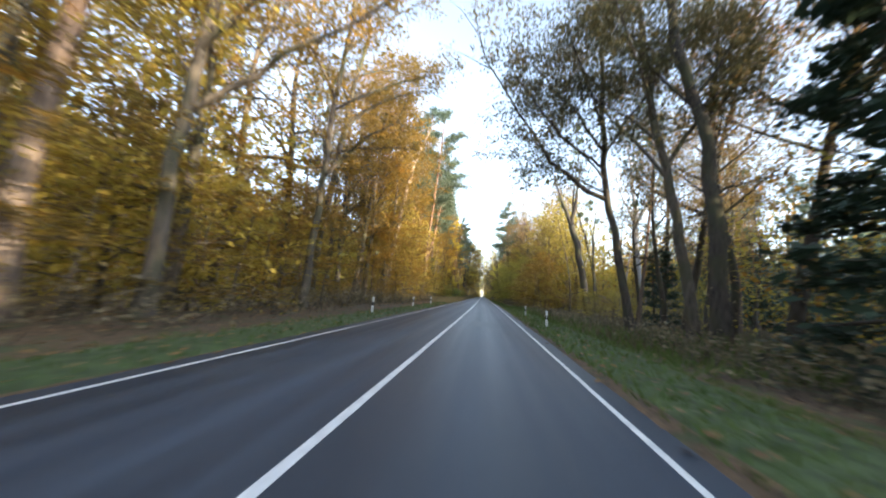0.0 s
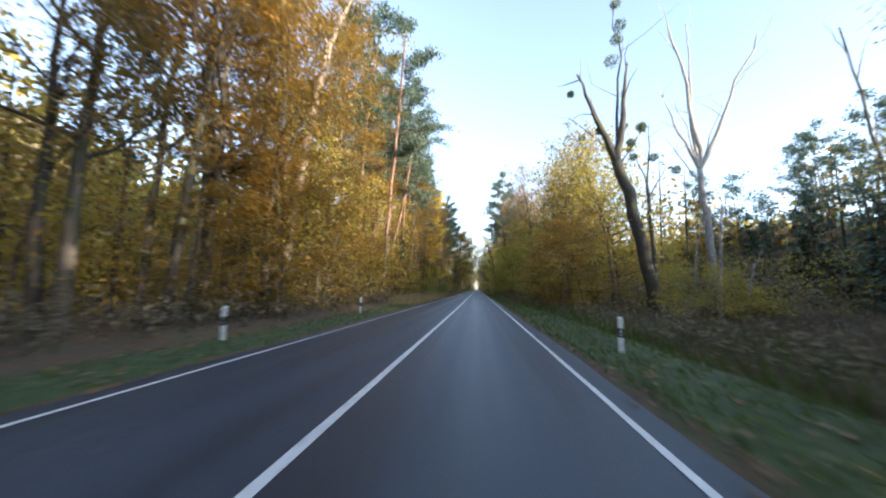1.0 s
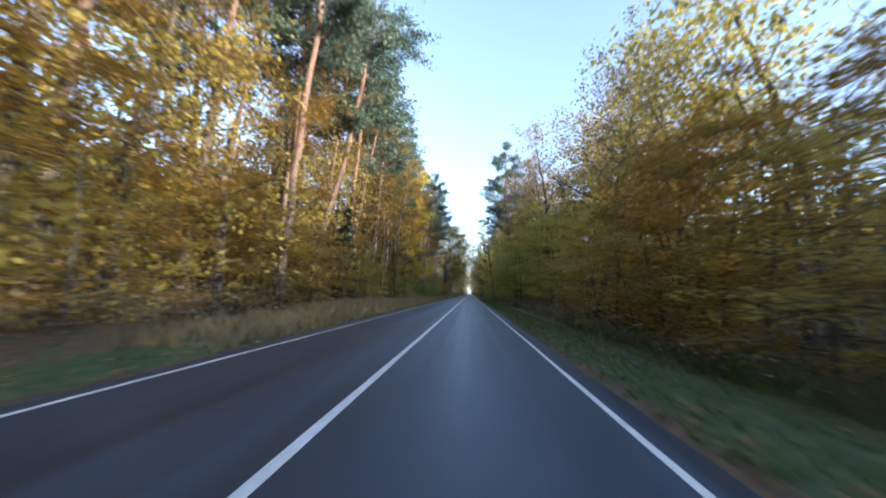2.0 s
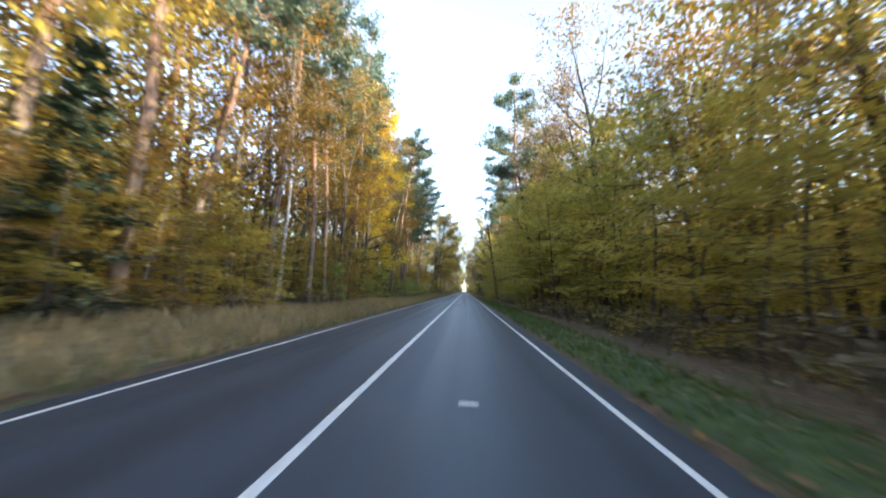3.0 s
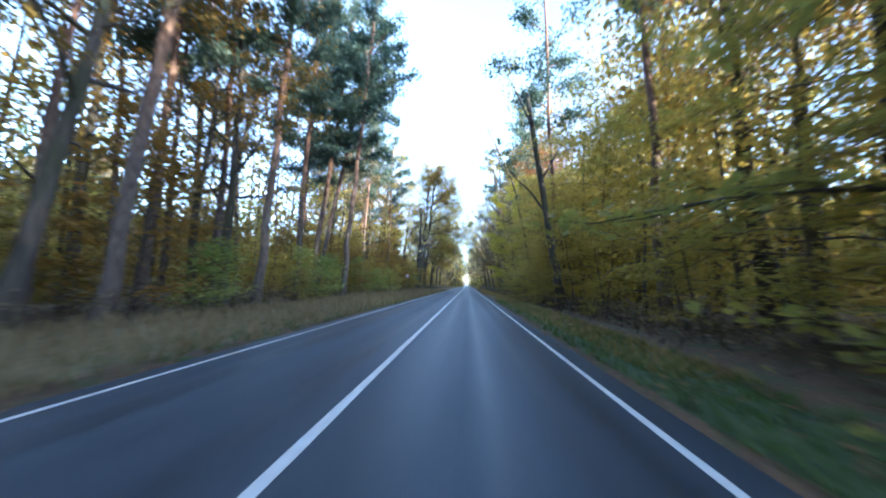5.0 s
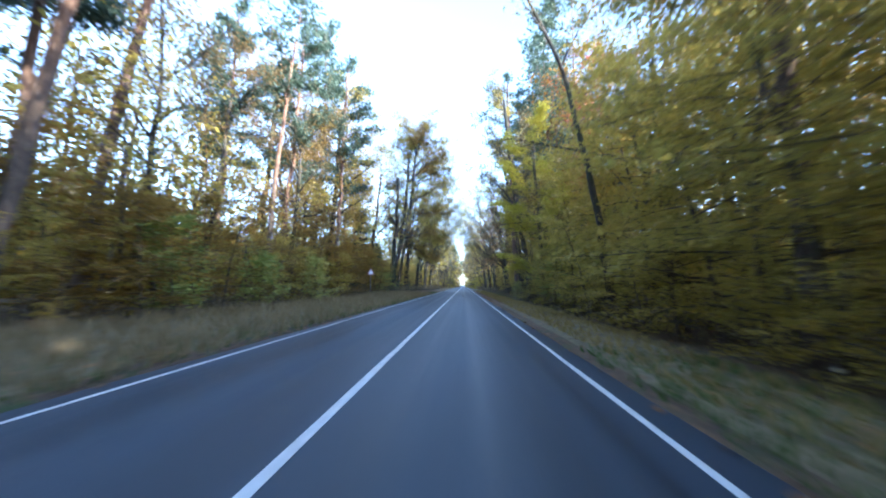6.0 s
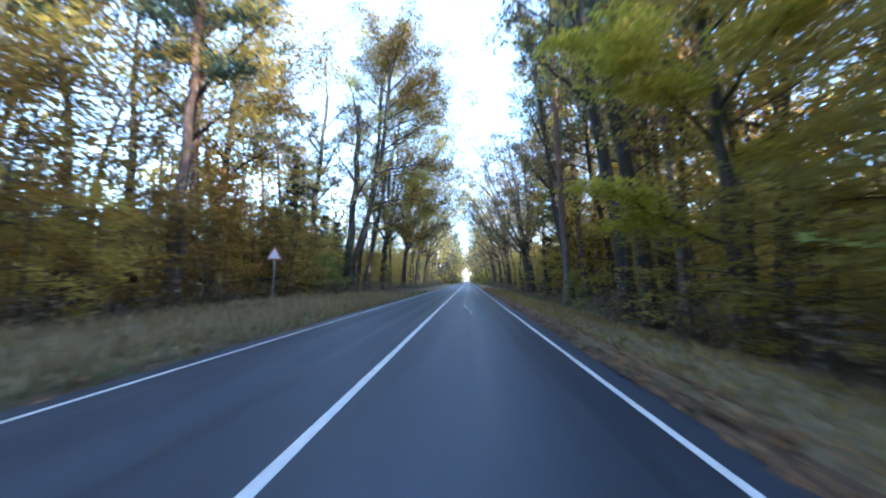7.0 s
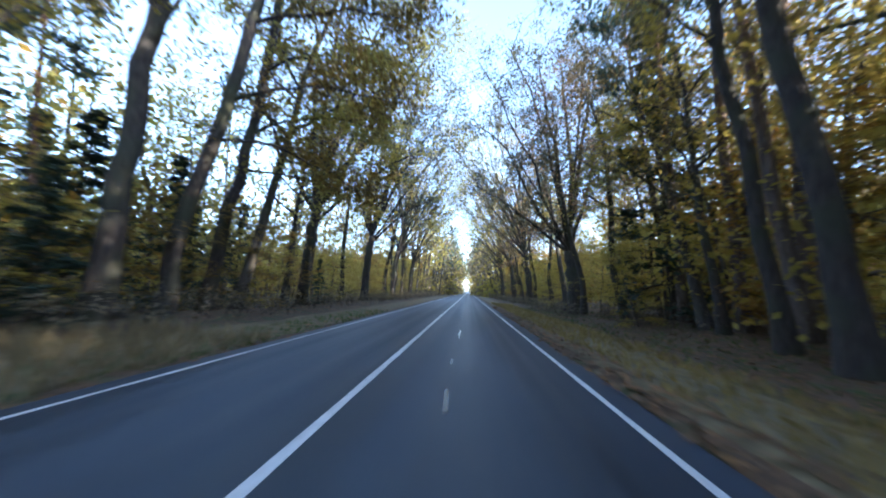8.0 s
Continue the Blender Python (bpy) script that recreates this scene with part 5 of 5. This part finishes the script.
def build_undergrowth():
    rs = np.random.RandomState(403)
    for side, y0, y1, n, wide in ((-1, 2, 285, 1650, 5.0), (1, 2, 285, 1650, 5.5)):
        p = ground_points(rs, n, side, y0, y1, lambda y: max(verge_out(side, y) + 0.3, 6.4), lambda y: verge_out(side, y) + wide)
        wood, quads = Shape(), []
        for q in p:
            h = rs.uniform(0.5, 1.5)
            for _ in range(2):
                tip = q + rs.normal(size=3) * np.array([0.45, 0.45, 0.1]) + np.array([0, 0, h])
                wood.tube([q, (q + tip) / 2 + rs.normal(size=3) * 0.08, tip], [0.012, 0.009, 0.004], 3)
            k = rs.randint(12, 24)
            c = q + rs.normal(size=(k, 3)) * np.array([0.45, 0.45, 0.28]) + np.array([0, 0, h * 0.6])
            quads.append(leaf_quads(rs, c[c[:, 2] > q[2]], 0.16, 0.3))
        wall = ground_points(rs, 5000 if side < 0 else 1200, side, 2, 66, lambda y: 7.4 if side < 0 else 10.5, lambda y: 13.5 if side < 0 else 17)
        wall[:, 2] += np.abs(rs.normal(size=len(wall))) * 1.3
        quads.append(leaf_quads(rs, wall, 0.17, 0.1))
        top = stuff("undergrowth", None, "tangled brown undergrowth and brambles at the forest edge", "undergrowth")
        part("twig", wood.mesh("twig", BARK_OAK), top)["kind"] = "stuff"
        part("leaf", quads_mesh("leaf", np.concatenate(quads), LEAF_BROWN), top)["kind"] = "stuff"


def build_weeds():
    """Knee-high brown and green weeds in the hollow of the clearing."""
    rs = np.random.RandomState(404)
    for n, y0, y1, a, b, m, lab in ((16000, 14, 64, 6.7, 17, LEAF_BROWN, "brown knee-high weeds and bracken"), (8000, 10, 64, 6.4, 13, GRASS_GREEN, "dull green nettles in the hollow"), (12000, 22, 66, 16, 34, LEAF_BROWN, "brown bracken across the clearing")):
        p = ground_points(rs, n, 1, y0, y1, lambda y: a, lambda y: b)
        h = np.array([0.6 + 0.6 * noise.noise((q[0] * 0.3, q[1] * 0.3, 7)) for q in p])
        stems = [blades(rs, p[k:k + 1], 0.5 * h[k], h[k] + 0.15, 0.05, 0.35) for k in range(n)]
        stuff("weeds", quads_mesh("weeds", np.concatenate(stems), m), lab, "weeds")


build_grass()
build_weeds()
build_litter()
build_undergrowth()


# ---------------------------------------------------------------- road furniture and marks
def prism(outline, z0, z1, slant=0.0):
    """An upright prism over an outline of (x, y); slant tips its top towards +y."""
    bm = bmesh.new()
    lo = [bm.verts.new((x, y, z0)) for x, y in outline]
    hi = [bm.verts.new((x, y, z1 + slant * y)) for x, y in outline]
    n = len(outline)
    bm.faces.new(lo[::-1])
    bm.faces.new(hi)
    for i in range(n):
        bm.faces.new((lo[i], lo[(i + 1) % n], hi[(i + 1) % n], hi[i]))
    return bm


def as_mesh(bm, name, material, bevel=0.0):
    if bevel:
        bmesh.ops.bevel(bm, geom=bm.edges[:], offset=bevel, segments=2, affect="EDGES")
    bmesh.ops.recalc_face_normals(bm, faces=bm.faces[:])
    me = bpy.data.meshes.new(name)
    bm.to_mesh(me)
    bm.free()
    me.materials.append(material)
    return me


def post_outline(grow=0.0):
    pts = [(-0.06, -0.035), (0.06, -0.035), (0.062, 0.0), (0.035, 0.05), (0.0, 0.062), (-0.035, 0.05), (-0.062, 0.0)]
    return [(x * (1 + grow), y * (1 + grow)) for x, y in pts]


def delineator(x, y, double):
    """A white plastic delineator with a slanted black band and reflectors facing the traffic."""
    post = new("delineator_post")
    post.matrix_basis = pose(x, y, ground_z(x, y) - 0.02, rnd.uniform(-2, 2), rnd.uniform(-2, 2), rnd.uniform(-6, 6))
    part("body", as_mesh(prism(post_outline(), -0.1, 0.90, 0.6), "body", POST_WHITE, 0.006), post)
    bm = prism(post_outline(0.04), 0.46, 0.68, 0.8)
    for v in bm.verts:
        if v.co.z < 0.5:
            v.co.z += 0.8 * v.co.y
    part("band", as_mesh(bm, "band", POST_BLACK), post, "slanted black band")
    for z, h in (((0.52, 0.05), (0.61, 0.05)) if double else ((0.50, 0.15),)):
        bm = bmesh.new()
        bmesh.ops.create_cube(bm, size=1, matrix=Matrix.Translation((0, -0.039, z + h / 2 - 0.03)) @ Matrix.Diagonal((0.045, 0.008, h, 1)))
        part("reflector", as_mesh(bm, "reflector", REFLECTOR, 0.002), post, "grey glass reflector")
    tagged(post, "white roadside delineator post with a black band", "delineator", "delineator posts")


for y in (19.7, 31.2, 41.7):
    delineator(cx(y) - 5.05, y, True)
for y in (20.8, 31.6):
    delineator(cx(y) + 4.95, y, False)


def tri_plate(side, y0, y1, cut):
    """An upright triangle with clipped corners, standing in the x-z plane."""
    h = side * 0.866
    corners = [(-side / 2, -h / 3), (side / 2, -h / 3), (0, 2 * h / 3)]
    out = []
    for i, c in enumerate(corners):
        for o in (corners[i - 1], corners[(i + 1) % 3]):
            k = cut / side
            out.append((c[0] + (o[0] - c[0]) * k, c[1] + (o[1] - c[1]) * k))
    bm = bmesh.new()
    a = [bm.verts.new((x, y0, z)) for x, z in out]
    b = [bm.verts.new((x, y1, z)) for x, z in out]
    bm.faces.new(a)
    bm.faces.new(b[::-1])
    for i in range(6):
        bm.faces.new((a[i], b[i], b[(i + 1) % 6], a[(i + 1) % 6]))
    return bm


def warning_sign(x, y):
    sign = new("warning_sign")
    sign.matrix_basis = pose(x, y, ground_z(x, y), 0, 1.0, 12)
    sh = Shape()
    sh.tube([(0, 0.05, -0.3), (0, 0.05, 1.6), (0, 0.05, 3.25)], [0.035] * 3, 12, cap=True)
    part("pole", sh.mesh("pole", GALVANISED), sign)
    up = Matrix.Translation((0, 0, 2.72))
    plate = part("plate", as_mesh(tri_plate(0.95, -0.006, 0.006, 0.06), "plate", GALVANISED), sign, m=up)
    part("border", as_mesh(tri_plate(0.94, -0.010, -0.006, 0.06), "border", SIGN_RED), plate, "faded red border")
    part("face", as_mesh(tri_plate(0.70, -0.014, -0.010, 0.03), "face", SIGN_WHITE), plate, "white reflective face")
    for z in (2.52, 2.90):
        bm = bmesh.new()
        bmesh.ops.create_cube(bm, size=1, matrix=Matrix.Translation((0, 0.045, z)) @ Matrix.Diagonal((0.10, 0.09, 0.03, 1)))
        part("clamp", as_mesh(bm, "clamp", GALVANISED, 0.004), sign)
    tagged(sign, "triangular warning sign on a grey pole in the grass", "road sign")


warning_sign(-10.2, 179.9)


def flat_patch(name, pts, material, label, z=0.012):
    bm = bmesh.new()
    bm.faces.new([bm.verts.new((x, y, 0.02 * (1 - min(1, abs(x) / 3.5)) + z)) for x, y in pts])
    me = as_mesh(bm, name, material)
    tagged(new(name, me), label, "road patch", kind="structure")


def build_road_marks():
    """A wandering sealed crack down the lane, dark repairs and two pale scuffs."""
    crack = random.Random(55)
    knots = [(1.50, 173.6), (1.50, 174.6), (1.46, 175.8), (1.40, 176.6), (1.30, 177.3), (1.19, 178.0), (1.20, 180.4), (1.21, 182.0), (1.23, 184.0)]
    runs = [knots]
    x, y = 1.22, 186.6
    while y < 236:
        run = []
        for _ in range(crack.choice((2, 2, 3, 5))):
            run.append((x, y))
            y += crack.uniform(0.3, 0.9)
            x += crack.uniform(-0.06, 0.06) + (1.2 - x) * 0.1
        runs.append(run)
        y += crack.uniform(0.6, 3.0)
    for run in runs:
        sh = Shape()
        for x, y in run:
            w = crack.choice((0.008, 0.015, 0.02, 0.035))
            sh.v.append(np.array([(x - w, y, 0.018), (x + w * 0.8, y + 0.02, 0.018)]))
        sh.f = [(2 * i, 2 * i + 1, 2 * i + 3, 2 * i + 2) for i in range(len(run) - 1)]
        tagged(new("crack_seal", sh.mesh("crack_seal", BITUMEN, smooth=False)), "glossy bitumen seal along a crack in the lane", "road patch", kind="structure")
    flat_patch("asphalt_repair", [(0.35, 99.0), (1.25, 98.7), (1.3, 103.2), (0.4, 103.6)], ASPHALT_DARK, "darker square asphalt repair", 0.004)
    flat_patch("asphalt_repair", [(0.5, 16.0), (1.9, 15.8), (2.1, 18.6), (0.6, 18.9)], ASPHALT_DARK, "darker square asphalt repair", 0.004)
    for x, y in ((1.45, 72.2), (1.5, 101.2)):
        flat_patch("scuff", [(x - 0.13, y - 0.05), (x + 0.10, y - 0.06), (x + 0.14, y + 0.04), (x - 0.10, y + 0.06)], PAINT, "small pale paint scuff on the lane")


build_road_marks()


def fallen_branch(x, y, turn, ln, seed):
    rs = np.random.RandomState(seed)
    sh = Shape()
    p = path_from(rs, (0, 0, 0.1), (1, 0, 0.15), ln, 7, 0.12, 0.0)
    sh.tube(p, np.linspace(0.07, 0.02, 8), 7, cap=True)
    for f in (0.35, 0.55, 0.75, 0.9):
        b, d = at(p, f)
        sh.tube(path_from(rs, b, d / np.linalg.norm(d) + rs.normal(size=3) * 0.7 + np.array([0, 0, 0.4]), ln * 0.3, 3, 0.2, 0.05), [0.03, 0.02, 0.012, 0.006], 5)
    br = new("fallen_branch", sh.mesh("fallen_branch", BARK_GREY))
    br.matrix_basis = pose(x, y, ground_z(x, y) + 0.02, 0, 0, turn)
    tagged(br, "bare grey fallen branch at the forest edge", "branch")


fallen_branch(7.6, 113.0, 25, 3.2, 61)
fallen_branch(7.2, 118.5, -20, 2.4, 62)
